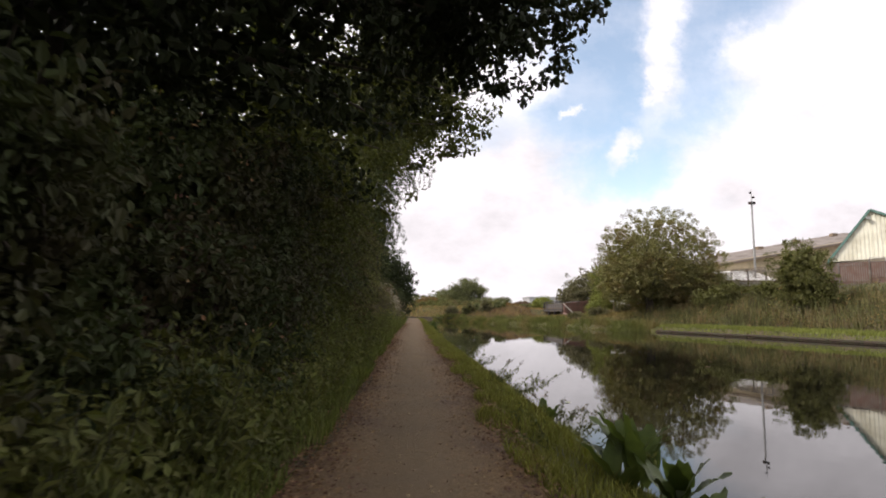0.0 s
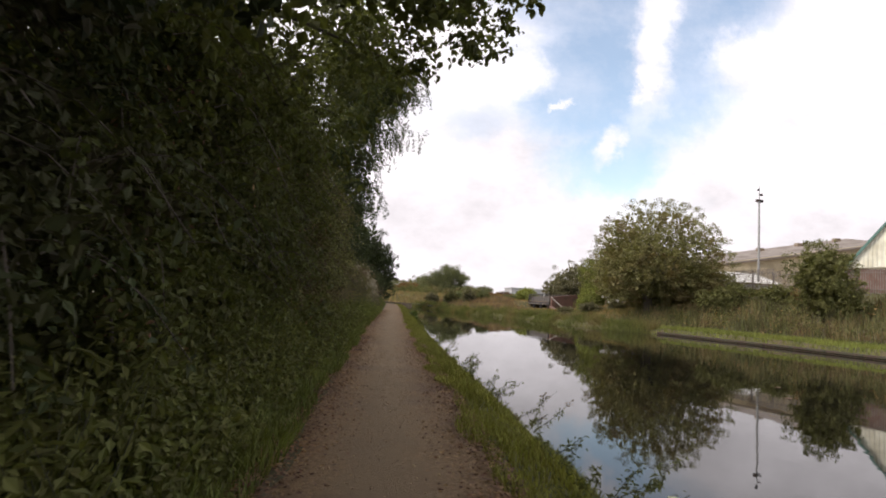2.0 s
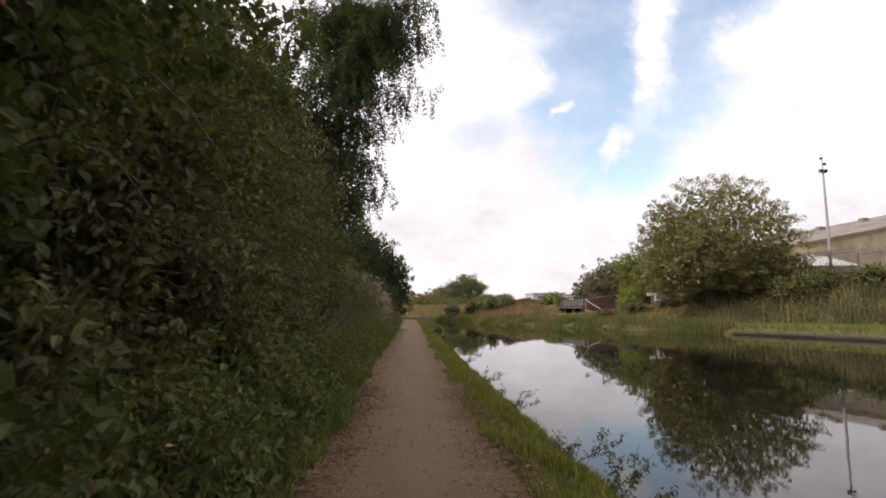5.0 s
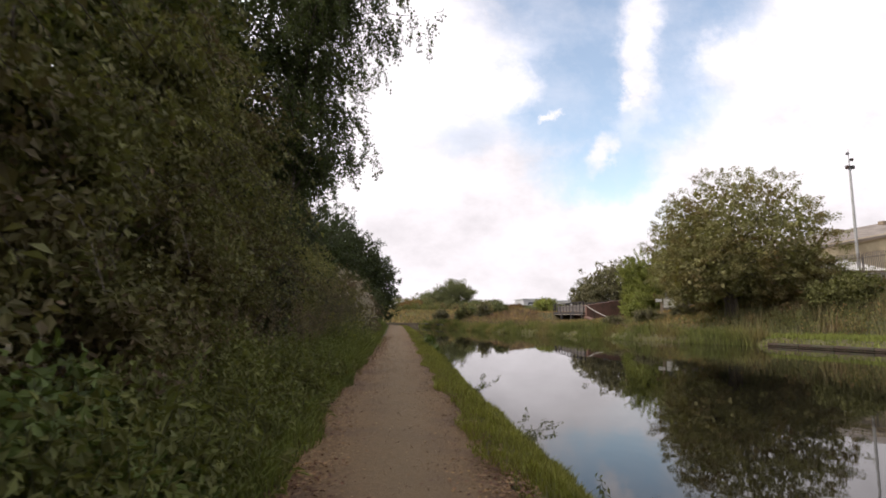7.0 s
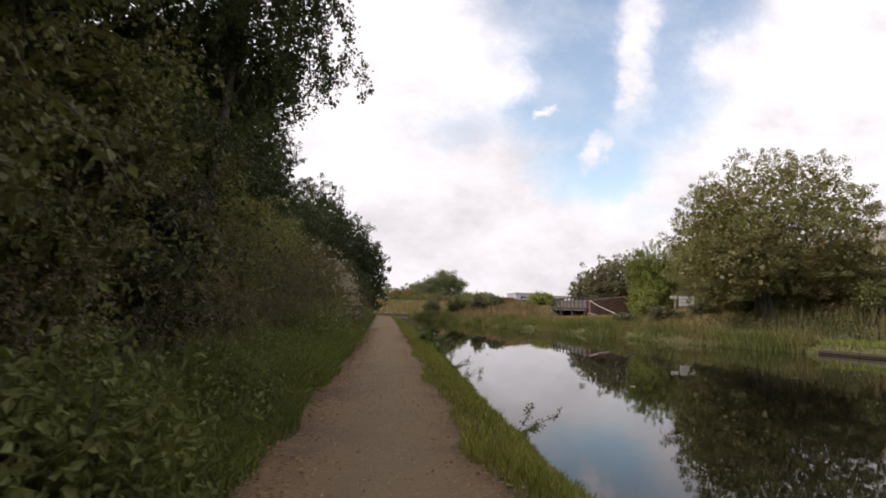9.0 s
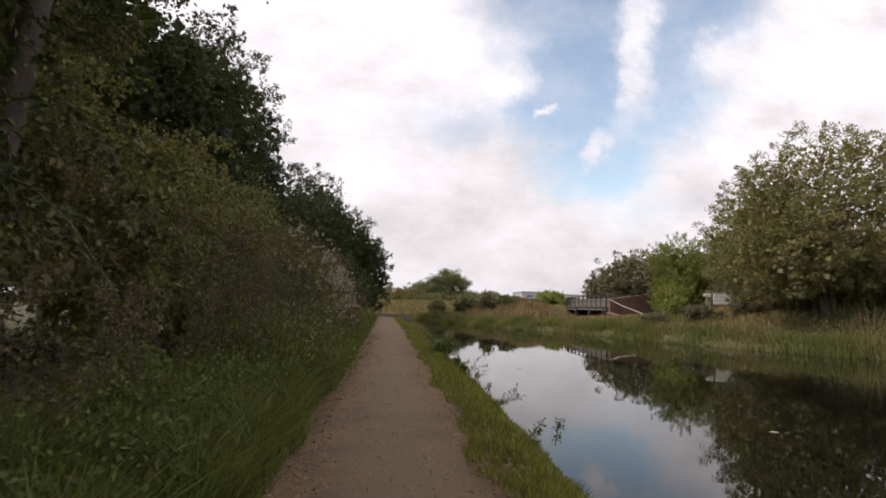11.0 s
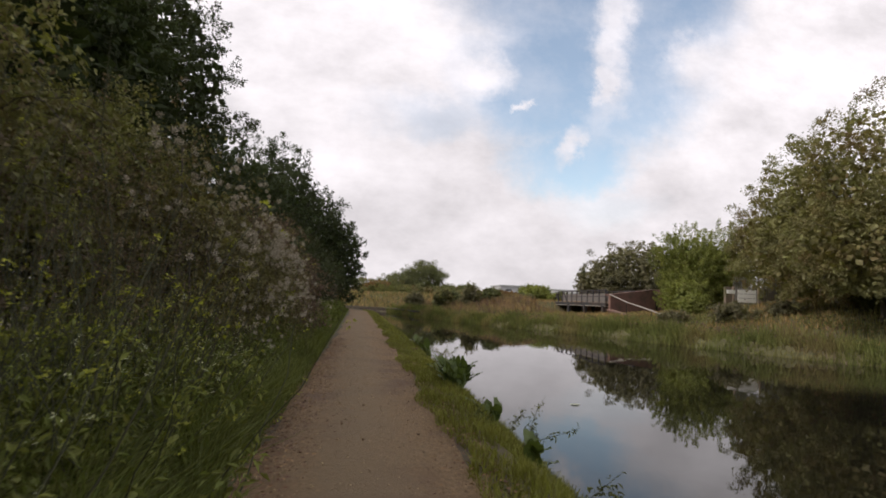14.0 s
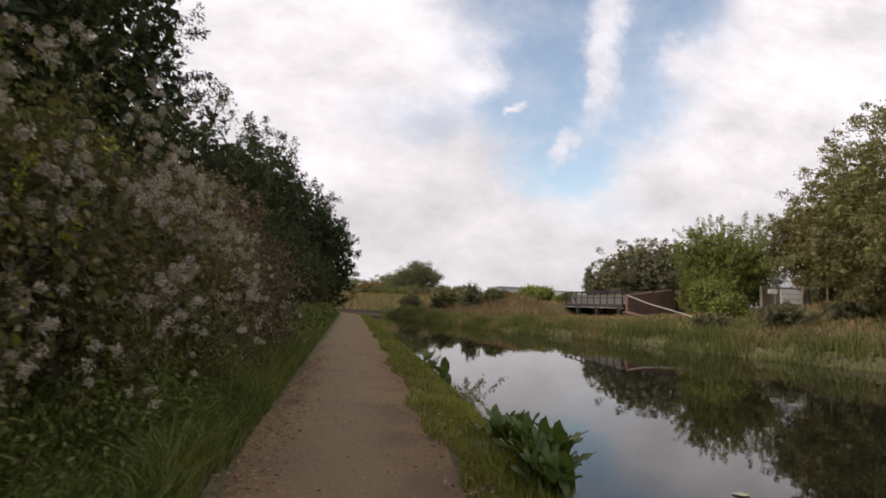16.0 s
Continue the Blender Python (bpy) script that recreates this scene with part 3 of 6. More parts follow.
def ground_height(x, y):
    x, y = np.asarray(x, float), np.asarray(y, float)
    d, dn, df = canal_gap(x, y)
    near = (dn < df)
    bed = -1.4 + 0.95 * np.exp(-np.abs(d) / 0.5)
    nearz = -0.45 + 0.47 * step(0.0, 0.75, dn) + 0.16 * np.clip(dn - 3.7, 0, 3) + 0.05 * np.clip(dn - 8, 0, 20)
    cap = 4.3 - 2.4 * step(64, 82, y) + 1.2 * step(120, 240, y)
    farz = -0.45 + 0.45 * step(0, 0.5, df) + np.minimum(0.02 * df + (0.30 - 0.255 * step(60, 92, y) + 0.2 * step(97, 106, y)) * np.clip(df - 3.2, 0, 60), cap)
    arm = step(91.5, 94, y) * step(107, 104.5, y) * step(19.5, 22.5, x) * step(33, 30, x)
    farz = farz * (1 - arm) + 0.05 * arm
    return np.where(d < 0, bed, np.where(near, nearz, farz))


def axis_points(*spans):
    out = []
    for a, b, s in spans:
        out += list(np.arange(a, b, s))
    return np.array(sorted(set(np.round(out, 3))))


gx = axis_points((-1500, -100, 200), (-100, -20, 10), (-20, -6, 1.2), (-6, 4, 0.25), (4, 12, 0.8), (12, 45, 0.5), (45, 120, 4), (120, 1501, 200))
gy = axis_points((-1500, -100, 200), (-100, -10, 8), (-10, 60, 0.7), (60, 150, 0.8), (150, 300, 6), (300, 3001, 150))
X, Y = np.meshgrid(gx, gy, indexing="ij")
rng = np.random.default_rng(5)
Z = ground_height(X, Y)
on_path = step(1.35, 1.05, np.abs(X - 0.08)) * step(112, 104, Y)
Z += rng.normal(size=Z.shape) * 0.02 * (1 - on_path) * (np.abs(X) < 60)
ii, jj = np.meshgrid(np.arange(len(gx) - 1), np.arange(len(gy) - 1), indexing="ij")
ny = len(gy)
faces = np.stack([ii * ny + jj, (ii + 1) * ny + jj, (ii + 1) * ny + jj + 1, ii * ny + jj + 1], -1).reshape(-1, 4)
tagged(new("ground", mesh_of("ground", np.stack([X, Y, Z], -1).reshape(-1, 3), faces, "ground", True)), "grassy canal bank rising to rough ground", "ground", kind="structure")

# the towpath: a slightly crowned strip with ragged edges
ys = np.arange(-30, 125, 0.25)


def path_mid(y):
    return np.interp(y, (-30, 15, 30, 46, 60, 95), (0.06, 0.04, 0.0, 0.22, 0.36, 0.4)) - 0.022 * np.clip(y - 96, 0, 99) ** 2


def path_left(y):
    return path_mid(y) - 1.02 + np.interp(y, (5, 8, 11, 14, 24, 30, 35, 40, 44), (0, 0.16, 0.12, 0, 0, -0.16, -0.12, -0.12, -0.1))


def path_right(y):
    return path_mid(y) + 1.0 + np.interp(y, (5, 8, 14, 20, 30, 36), (0, 0.12, 0.14, 0.05, 0.1, 0))


rng = np.random.default_rng(6)


def ragged(n, amp):
    return np.convolve(rng.normal(size=n + 8), np.ones(5) / 5, "same")[4:-4] * amp


le, re = path_left(ys) + ragged(len(ys), 0.10), path_right(ys) + ragged(len(ys), 0.09)
cols = 13
f = np.linspace(0, 1, cols)
PX = le[:, None] * (1 - f) + re[:, None] * f
PZ = 0.045 + 0.03 * (1 - (2 * f - 1) ** 2)[None] - 0.012 * np.exp(-((np.abs(2 * f - 1) - 0.42) / 0.13) ** 2)[None] + 0 * PX
PZ -= 0.018
PZ[:, 0] = PZ[:, -1] = 0.0
PZ[:, 1] = PZ[:, -2] = 0.036
PZ += np.convolve(rng.normal(size=PZ.size), np.ones(3) / 3, "same").reshape(PZ.shape) * 0.0015
ii, jj = np.meshgrid(np.arange(len(ys) - 1), np.arange(cols - 1), indexing="ij")
faces = np.stack([ii * cols + jj, ii * cols + jj + 1, (ii + 1) * cols + jj + 1, (ii + 1) * cols + jj], -1).reshape(-1, 4)
tagged(new("towpath", mesh_of("towpath", np.stack([PX, np.repeat(ys[:, None], cols, 1), PZ], -1).reshape(-1, 3), faces, "path", True)), "brown compacted gravel towpath with worn wheel lines", "path", kind="structure")

tagged(new("water", mesh_of("water", [(-400, -400, WATER), (60, -400, WATER), (60, 190, WATER), (-400, 190, WATER)], [(0, 1, 2, 3)], water_mat)), "still dark canal water mirroring the sky", "water", kind="structure")


def gz(x, y):
    return float(ground_height(np.array([x]), np.array([y]))[0])


M["brick_far"] = material("weathered_brick", (0.165, 0.092, 0.072), rough=0.9, island=0.35, scale=2, fine=40, bump=0.4, stain=((0.10, 0.07, 0.055), 0.8))

# ---- far bank: quay, buildings, fences, bridge ----
def along(line, spacing):
    """Places and headings at even steps along a line of points."""
    out = []
    for a, b in zip(line[:-1], line[1:]):
        a, b = Vector(a), Vector(b)
        n = max(1, round((b - a).length / spacing))
        for i in range(n):
            out.append((a.lerp(b, (i + 0.5) / n), math.atan2(b.y - a.y, b.x - a.x), (b - a).length / n))
    return out


def quay(name, line, label, top=-0.18):
    ob = thing(name, (*line[0], WATER), label, "quay wall", kind="structure")
    base = Vector((*line[0], WATER))
    rng = random.Random(3)
    for p, h, L in along([Vector((*q, 0)) for q in line], 2.2):
        m = Matrix.Translation(Vector((p.x, p.y, 0)) - base)
        cap = part("coping_stone", box_mesh("coping_stone", (L - 0.03, 0.5, 0.16), "edging", 0.02), ob)
        cap.matrix_local = m @ Matrix.Translation((0, 0, top - 0.12 + rng.uniform(-0.015, 0.015))) @ Matrix.Rotation(h + rng.uniform(-0.01, 0.01), 4, "Z")
        face = part("wall_panel", box_mesh("wall_panel", (L - 0.01, 0.3, 0.75), "edging", 0.01), ob)
        face.matrix_local = m @ Matrix.Translation((0, 0, top - 0.62)) @ Matrix.Rotation(h, 4, "Z") @ Matrix.Translation((0, -0.06, 0))
    return ob


quay("quay_wall", [(24.4, 54.6), (27, 44), (30.5, 28), (34, 8), (38, -30)], "low concrete canal edge with dark planking below the coping", top=-0.28)
quay("quay_wall_far", [(7.9, 107), (5.2, 122), (-2, 131.7), (-14, 139.5), (-60, 149.5)], "pale concrete canal edge at the bend", top=0.1)


def ribbed(name, outline, mat, pitch=0.33, depth=0.04):
    """Ribbed sheet over an outline given as columns (x, low z, high z): proud ribs on a flat sheet, facing -y."""
    v, f = [], []

    def lo_hi(x):
        xs = [c[0] for c in outline]
        return np.interp(x, xs, [c[1] for c in outline]), np.interp(x, xs, [c[2] for c in outline])

    xs = []
    x = outline[0][0]
    while x < outline[-1][0]:
        for dx, dy in ((0, 0), (pitch * 0.3, 0), (pitch * 0.42, -depth), (pitch * 0.78, -depth), (pitch * 0.9, 0)):
            xs.append((min(x + dx, outline[-1][0]), dy))
        x += pitch
    xs.append((outline[-1][0], 0))
    for c in outline[1:-1]:
        xs.append((c[0], 0))
    xs.sort()
    for x, dy in xs:
        lo, hi = lo_hi(x)
        v += [(x, dy, lo), (x, dy, hi), (x, 0.12, lo), (x, 0.12, hi)]
    n = len(xs)
    for i in range(n - 1):
        a, b = 4 * i, 4 * i + 4
        f += [(a, b, b + 1, a + 1), (a + 2, a + 3, b + 3, b + 2), (a + 1, b + 1, b + 3, a + 3), (a, a + 2, b + 2, b)]
    return mesh_of(name, v, f, mat)


def slab(name, corners, thick, mat):
    """A slab of even thickness on four corners."""
    c = [Vector(q) for q in corners]
    nrm = (c[1] - c[0]).cross(c[3] - c[0]).normalized() * thick
    v = [*c, *[q - nrm for q in c]]
    return mesh_of(name, v, [(0, 1, 2, 3), (7, 6, 5, 4), (0, 4, 5, 1), (1, 5, 6, 2), (2, 6, 7, 3), (3, 7, 4, 0)], mat)


def gable_shed():
    """The cream ribbed shed: gable towards the canal, on a brick plinth."""
    at = Vector((44.1, 50.85, 4.2))
    ob = thing("industrial_shed", at, "cream ribbed metal shed with green verge trim on a brick plinth", "shed")
    ob.rotation_euler = (0, 0, radians(-40))
    half, eave, top, deep = 3.5, 2.3, 7.15, 26
    part("gable_cladding", ribbed("gable_cladding", [(-half, eave, eave + 0.05), (0, eave + 0.2, top), (half + 6, eave + 0.3, 2.35)], "cream"), ob, "cream ribbed gable cladding")
    part("plinth_wall", box_mesh("plinth_wall", (2 * half + 6, 0.3, 2.7), M["brick_far"], 0.02, (3, 0.32, 0.9)), ob, "red brick plinth wall")
    for s, run, drop in ((-1, half + 0.2, top - eave + 0.2), (1, half + 6, top - 2.35 + 0.1)):
        a, b = Vector((0, -0.2, top + 0.12)), Vector((s * run, -0.2, top + 0.12 - drop))
        q = [a, b, b + Vector((0, deep, 0)), a + Vector((0, deep, 0))]
        part("roof_slope", slab("roof_slope", q if s > 0 else q[::-1], 0.1, "roof"), ob, "grey ribbed roof sheets")
        w = (b - a)
        part("verge_trim", box_mesh("verge_trim", (w.length, 0.08, 0.22), "trim", 0.01, (a + b) / 2 + Vector((0, -0.05, -0.05)), Matrix.Rotation(-math.atan2(w.z, w.x), 4, "Y")), ob, "dark green verge trim")
    part("side_wall", box_mesh("side_wall", (0.2, deep, 3.4), "cream", 0.01, (-half + 0.1, deep / 2 + 0.2, 0.5)), ob)
    lamp = part("flood_light", box_mesh("flood_light", (0.35, 0.3, 0.22), "galv", 0.03, (-0.2, -0.35, top - 0.75)), ob, "small grey floodlight under the ridge")
    part("bracket", box_mesh("bracket", (0.06, 0.4, 0.06), "galv", 0.01, (-0.2, -0.2, top - 0.6)), lamp)
    return ob


gable_shed()


def long_works():
    """The long works building with a cement roof, seen along its side, running away to the right."""
    a, b = Vector((40.6, 73, 0)), Vector((66, 74, 0))
    ob = thing("works_building", (a.x, a.y, 3.0), "long cream works building with a stained cement sheet roof", "factory")
    o = Vector((a.x, a.y, 3.0))
    d = (b - a)
    L = d.length
    m = Matrix.Rotation(math.atan2(d.y, d.x), 4, "Z")

    def put(name, me, parent=ob, label=""):
        p = part(name, me, parent, label)
        if parent is ob:
            p.matrix_local = m
        return p

    rise = 4.6
    put("wall", slab("wall", [(0, 0, 0), (L, 0, 0), (L, 0, 5.0 + rise), (0, 0, 5.0)], -0.3, "render_wall"), label="cream rendered wall")
    put("gable_wall", slab("gable_wall", [(0, 14, 0), (0, 0, 0), (0, 0, 5.0), (0, 14, 5.0)], -0.3, M["brick_far"]), label="weathered brick end wall")
    put("roof", slab("roof", [(-0.5, -0.6, 4.75), (L + 0.5, -0.6, 4.95 + rise), (L + 0.5, 7, 6.3 + rise), (-0.5, 7, 6.0)], 0.14, "roof"), label="stained grey-brown cement roof")
    put("roof", slab("roof", [(-0.5, 7, 6.0), (L + 0.5, 7, 6.3 + rise), (L + 0.5, 14, 4.8 + rise), (-0.5, 14, 4.8)], 0.14, "roof"))
    put("gutter", slab("gutter", [(-0.5, -0.75, 4.62), (L + 0.5, -0.75, 4.82 + rise), (L + 0.5, -0.55, 4.82 + rise), (-0.5, -0.55, 4.62)], 0.16, "timber"))
    for i in range(9):
        x = 2.2 + i * 2.9
        z = 3.2 + rise * x / L
        w = put("window", box_mesh("window", (1.5, 0.1, 0.9), "glass", 0.02, (x, -0.03, z)))
        part("frame", box_mesh("frame", (1.64, 0.05, 1.04), "timber", 0.01, (x, 0.01, z)), w)
        put("pier", box_mesh("pier", (0.3, 0.16, 4.2 + rise * (x + 1.4) / L), "render_wall", 0.02, (x + 1.45, -0.08, 2.1 + rise * (x + 1.4) / L / 2)))
    for i in range(4):
        x = 5 + i * 6
        put("roof_vent", box_mesh("roof_vent", (0.9, 0.7, 0.5), "timber", 0.04, (x, 5.6, 5.95 + (rise + 0.2) * x / L)), label="small dark roof vent")
    return ob


long_works()


def lean_to():
    ob = thing("store_roof", (42.5, 68.5, 2.9), "low store with a white sheet roof behind the palings", "shed")
    part("roof", slab("roof", [(-3.6, -1.2, 2.6), (3.4, -1.2, 2.7), (3.4, 4, 4.2), (-3.6, 4, 4.1)], 0.12, "white_paint"), ob, "white sheet roof")
    part("wall", box_mesh("wall", (6.6, 0.2, 2.8), "grey_sheet", 0.01, (-0.1, -0.9, 1.1)), ob, "grey sheet wall")
    part("fascia", box_mesh("fascia", (7.0, 0.08, 0.2), "timber", 0.01, (-0.1, -1.26, 2.52)), ob)


lean_to()


def camera_mast():
    ob = thing("lighting_mast", (43.4, 68.0, gz(43.4, 68)), "tall slim grey steel mast with small fittings at its top", "mast")
    H = 17.0 - gz(43.4, 68)
    v, f = tube([(0, 0, z) for z in np.linspace(-0.2, H - 1.4, 9)], np.linspace(0.16, 0.1, 9), 8)
    part("pole", mesh_of("pole", v, f, "galv", True), ob)
    v, f = tube([(0, 0, z) for z in (H - 1.5, H - 0.7, H + 0.3)], (0.06, 0.05, 0.03), 6)
    part("spike", mesh_of("spike", v, f, "galv", True), ob)
    for z, s, dx in ((H - 1.5, 0.34, 0.26), (H - 1.5, 0.34, -0.26), (H - 0.75, 0.26, 0.22), (H - 0.15, 0.22, -0.14)):
        part("fitting", box_mesh("fitting", (s, 0.3, s), "steel", 0.05, (dx, -0.05, z)), ob, "dark lamp housing")
    v, f = tube([(-0.45, 0, H - 1.35), (0, 0, H - 1.33), (0.45, 0, H - 1.35)], (0.03, 0.03, 0.03), 5)
    part("crossarm", mesh_of("crossarm", v, f, "galv", True), ob)


camera_mast()


def palisade(line, label, height=2.4, mat="fence"):
    """Palisade fence: posts and rails as parts, pales joined."""
    o = Vector((*line[0], gz(*line[0])))
    ob = thing("palisade_fence", o, label, "fence")
    pales = []
    for p, h, L in along([Vector((*q, 0)) for q in line], 2.6):
        base = Vector((p.x, p.y, gz(p.x, p.y))) - o
        for z in (0.5, height - 0.45):
            part("rail", box_mesh("rail", (L, 0.05, 0.06), mat, 0.005, base + Vector((0, 0, z)), Matrix.Rotation(h, 4, "Z")), ob)
        part("post", box_mesh("post", (0.1, 0.1, height), mat, 0.01, base + Vector((math.cos(h), math.sin(h), 0)) * L / 2 + Vector((0, 0, height / 2 - 0.2)), Matrix.Rotation(h, 4, "Z")), ob)
        k = int(L / 0.16)
        for i in range(k):
            c = base + Vector((math.cos(h), math.sin(h), 0)) * ((i + 0.5) / k - 0.5) * L + Vector((math.sin(h), -math.cos(h), 0)) * 0.05
            t, w = Vector((math.cos(h), math.sin(h), 0)), 0.036
            v = [c - t * w, c + t * w, c + t * w + Vector((0, 0, height - 0.1)), c + Vector((0, 0, height)), c - t * w + Vector((0, 0, height - 0.1))]
            q = Vector((math.sin(h), -math.cos(h), 0)) * 0.02
            pales.append((np.array([*v, *[x + q for x in v]]), np.array([(0, 1, 2, 4), (4, 2, 3, 3), (5, 9, 7, 6), (9, 8, 8, 7), (0, 5, 6, 1), (2, 7, 8, 3), (0, 4, 9, 5), (1, 6, 7, 2)])))
    v, f = join(pales)
    tri = np.concatenate([f[:, :3], f[:, [0, 2, 3]]])
    tri = tri[(tri[:, 0] != tri[:, 1]) & (tri[:, 1] != tri[:, 2]) & (tri[:, 0] != tri[:, 2])]
    tagged(part("paling", mesh_of("paling", v, tri, mat), ob), kind="stuff")
    return ob


palisade([(55, 39), (49.7, 43.4), (40.6, 51.0), (39.6, 57), (39, 66), (36.5, 76)], "grey galvanised palisade fence above the weeds")
palisade([(29.6, 78.5), (33.5, 78.5)], "grey palisade fence behind the white boards", 2.3, "galv")


def board_panel():
    ob = thing("board_panel", (29.1, 76.2, gz(29.1, 76.2)), "panel of white horizontal boards between dark posts", "fence panel")
    b = 3.2 - gz(29.1, 76.2)
    for i in range(3):
        part("board", box_mesh("board", (1.55, 0.05, 0.30), "white_paint", 0.01, (0, 0, b - 0.16 - i * 0.33)), ob)
    part("board", box_mesh("board", (0.7, 0.05, 0.28), "white_paint", 0.01, (-1.3, 0.05, b - 0.2)), ob)
    for x in (-1.05, 1.05):
        part("post", box_mesh("post", (0.12, 0.12, b + 0.5), "timber", 0.01, (x, 0.1, b / 2)), ob, "dark timber post")


board_panel()
for x, y, h in ((32.05, 76.3, 2.5), (34.2, 75, 2.2), (30.9, 77.2, 2.1)):
    p = thing("fence_post", (x, y, gz(x, y)), "slim dark timber post on the rough bank", "post", "posts on the far bank")
    part("post", box_mesh("post", (0.11, 0.11, h), "timber", 0.015, (0, 0, h / 2 - 0.1)), p)
pale_wall = thing("low_wall", (34.5, 80, gz(34.5, 80)), "low pale concrete wall behind the trees", "wall")
part("wall", box_mesh("wall", (9, 0.25, 1.7), "concrete", 0.03, (0, 0, 0.7)), pale_wall)


def brick_wall(name, a, b, tops, label, base=None):
    """A brick wall between two plan points whose top slopes from tops[0] to tops[1]; joined bricks stand proud of a mortar core."""
    a, b = Vector((*a, 0)), Vector((*b, 0))
    z0 = base if base is not None else min(gz(a.x, a.y), gz(b.x, b.y)) - 0.4
    ob = thing(name, (a.x, a.y, z0), label, "wall")
    L, h = (b - a).length, math.atan2(b.y - a.y, b.x - a.x)
    m = Matrix.Rotation(h, 4, "Z")
    core = part("core", slab("core", [(0, 0, 0), (L, 0, 0), (L, 0, tops[1] - z0), (0, 0, tops[0] - z0)], -0.33, M["brick_far"]), ob)
    core.matrix_local = m
    pieces, cube = [], np.array([(x, y, z) for x in (0, 1) for y in (0, 1) for z in (0, 1)], float)
    cf = np.array([(0, 1, 3, 2), (4, 6, 7, 5), (0, 4, 5, 1), (2, 3, 7, 6), (1, 5, 7, 3), (0, 2, 6, 4)])
    rows = int((max(tops) - z0) / 0.15)
    for r in range(rows):
        k = int(L / 0.45)
        for i in range(k + 1):
            x = (i + 0.5 * (r % 2)) * 0.45
            if x + 0.44 > L or (r + 1) * 0.15 > np.interp(x / L, (0, 1), tops) - z0 - 0.12:
                continue
            v = cube * (0.43, 0.03, 0.133) + (x, -0.02 - random.random() * 0.006, r * 0.15)
            pieces.append((v, cf))
    if pieces:
        v, f = join(pieces)
        bricks = tagged(part("bricks", mesh_of("bricks", v, f, M["brick_far"]), ob), kind="stuff")
        bricks.matrix_local = m
    cw = 0.2 if name == "wing_wall" else 0.42
    cop = part("coping", slab("coping", [(-0.1, -0.08, tops[0] - z0), (L + 0.1, -0.08, tops[1] - z0), (L + 0.1, cw, tops[1] - z0), (-0.1, cw, tops[0] - z0)], 0.12, M["brick_far"]), ob, "coping course")
    cop.matrix_local = m
    return ob


brick_wall("abutment_wall", (24.9, 90.6), (30.3, 91.6), (2.75, 3.5), "weathered brown brick abutment wall beside the bridge")
brick_wall("abutment_wall", (30.9, 91.8), (38, 93.5), (3.5, 3.6), "weathered brown brick wall past the dark gateway")
brick_wall("wing_wall", (23.6, 82.5), (24.8, 90.4), (0.7, 1.3), "sloping brick wing wall with a pale coping", base=-0.2)
gate = thing("gate_pillar", (30.45, 91.5, gz(30.45, 91.5)), "dark narrow timber gate in the brick wall", "gate")
part("gate_board", box_mesh("gate_board", (0.55, 0.25, 2.0), "steel", 0.03, (0, 0.05, 0.8)), gate)


def handrail():
    line = [(22.2, 73.6, gz(22.2, 73.6) + 0.1), (23.2, 79.5, 1.35), (24.2, 85.5, 2.0), (24.75, 90, 2.75)]
    ob = thing("ramp_handrail", line[0], "pale handrail sloping down the bank from the bridge", "handrail")
    o = np.array(line[0])
    v, f = tube(np.array(line) - o, [0.055] * 4, 6)
    part("rail", mesh_of("rail", v, f, "rail", True), ob)
    for q in line[1:3]:
        g = gz(q[0], q[1])
        v, f = tube([np.array((q[0], q[1], g - 0.2)) - o, np.array(q) - o], (0.025, 0.025), 5)
        part("post", mesh_of("post", v, f, "steel", True), ob)


handrail()


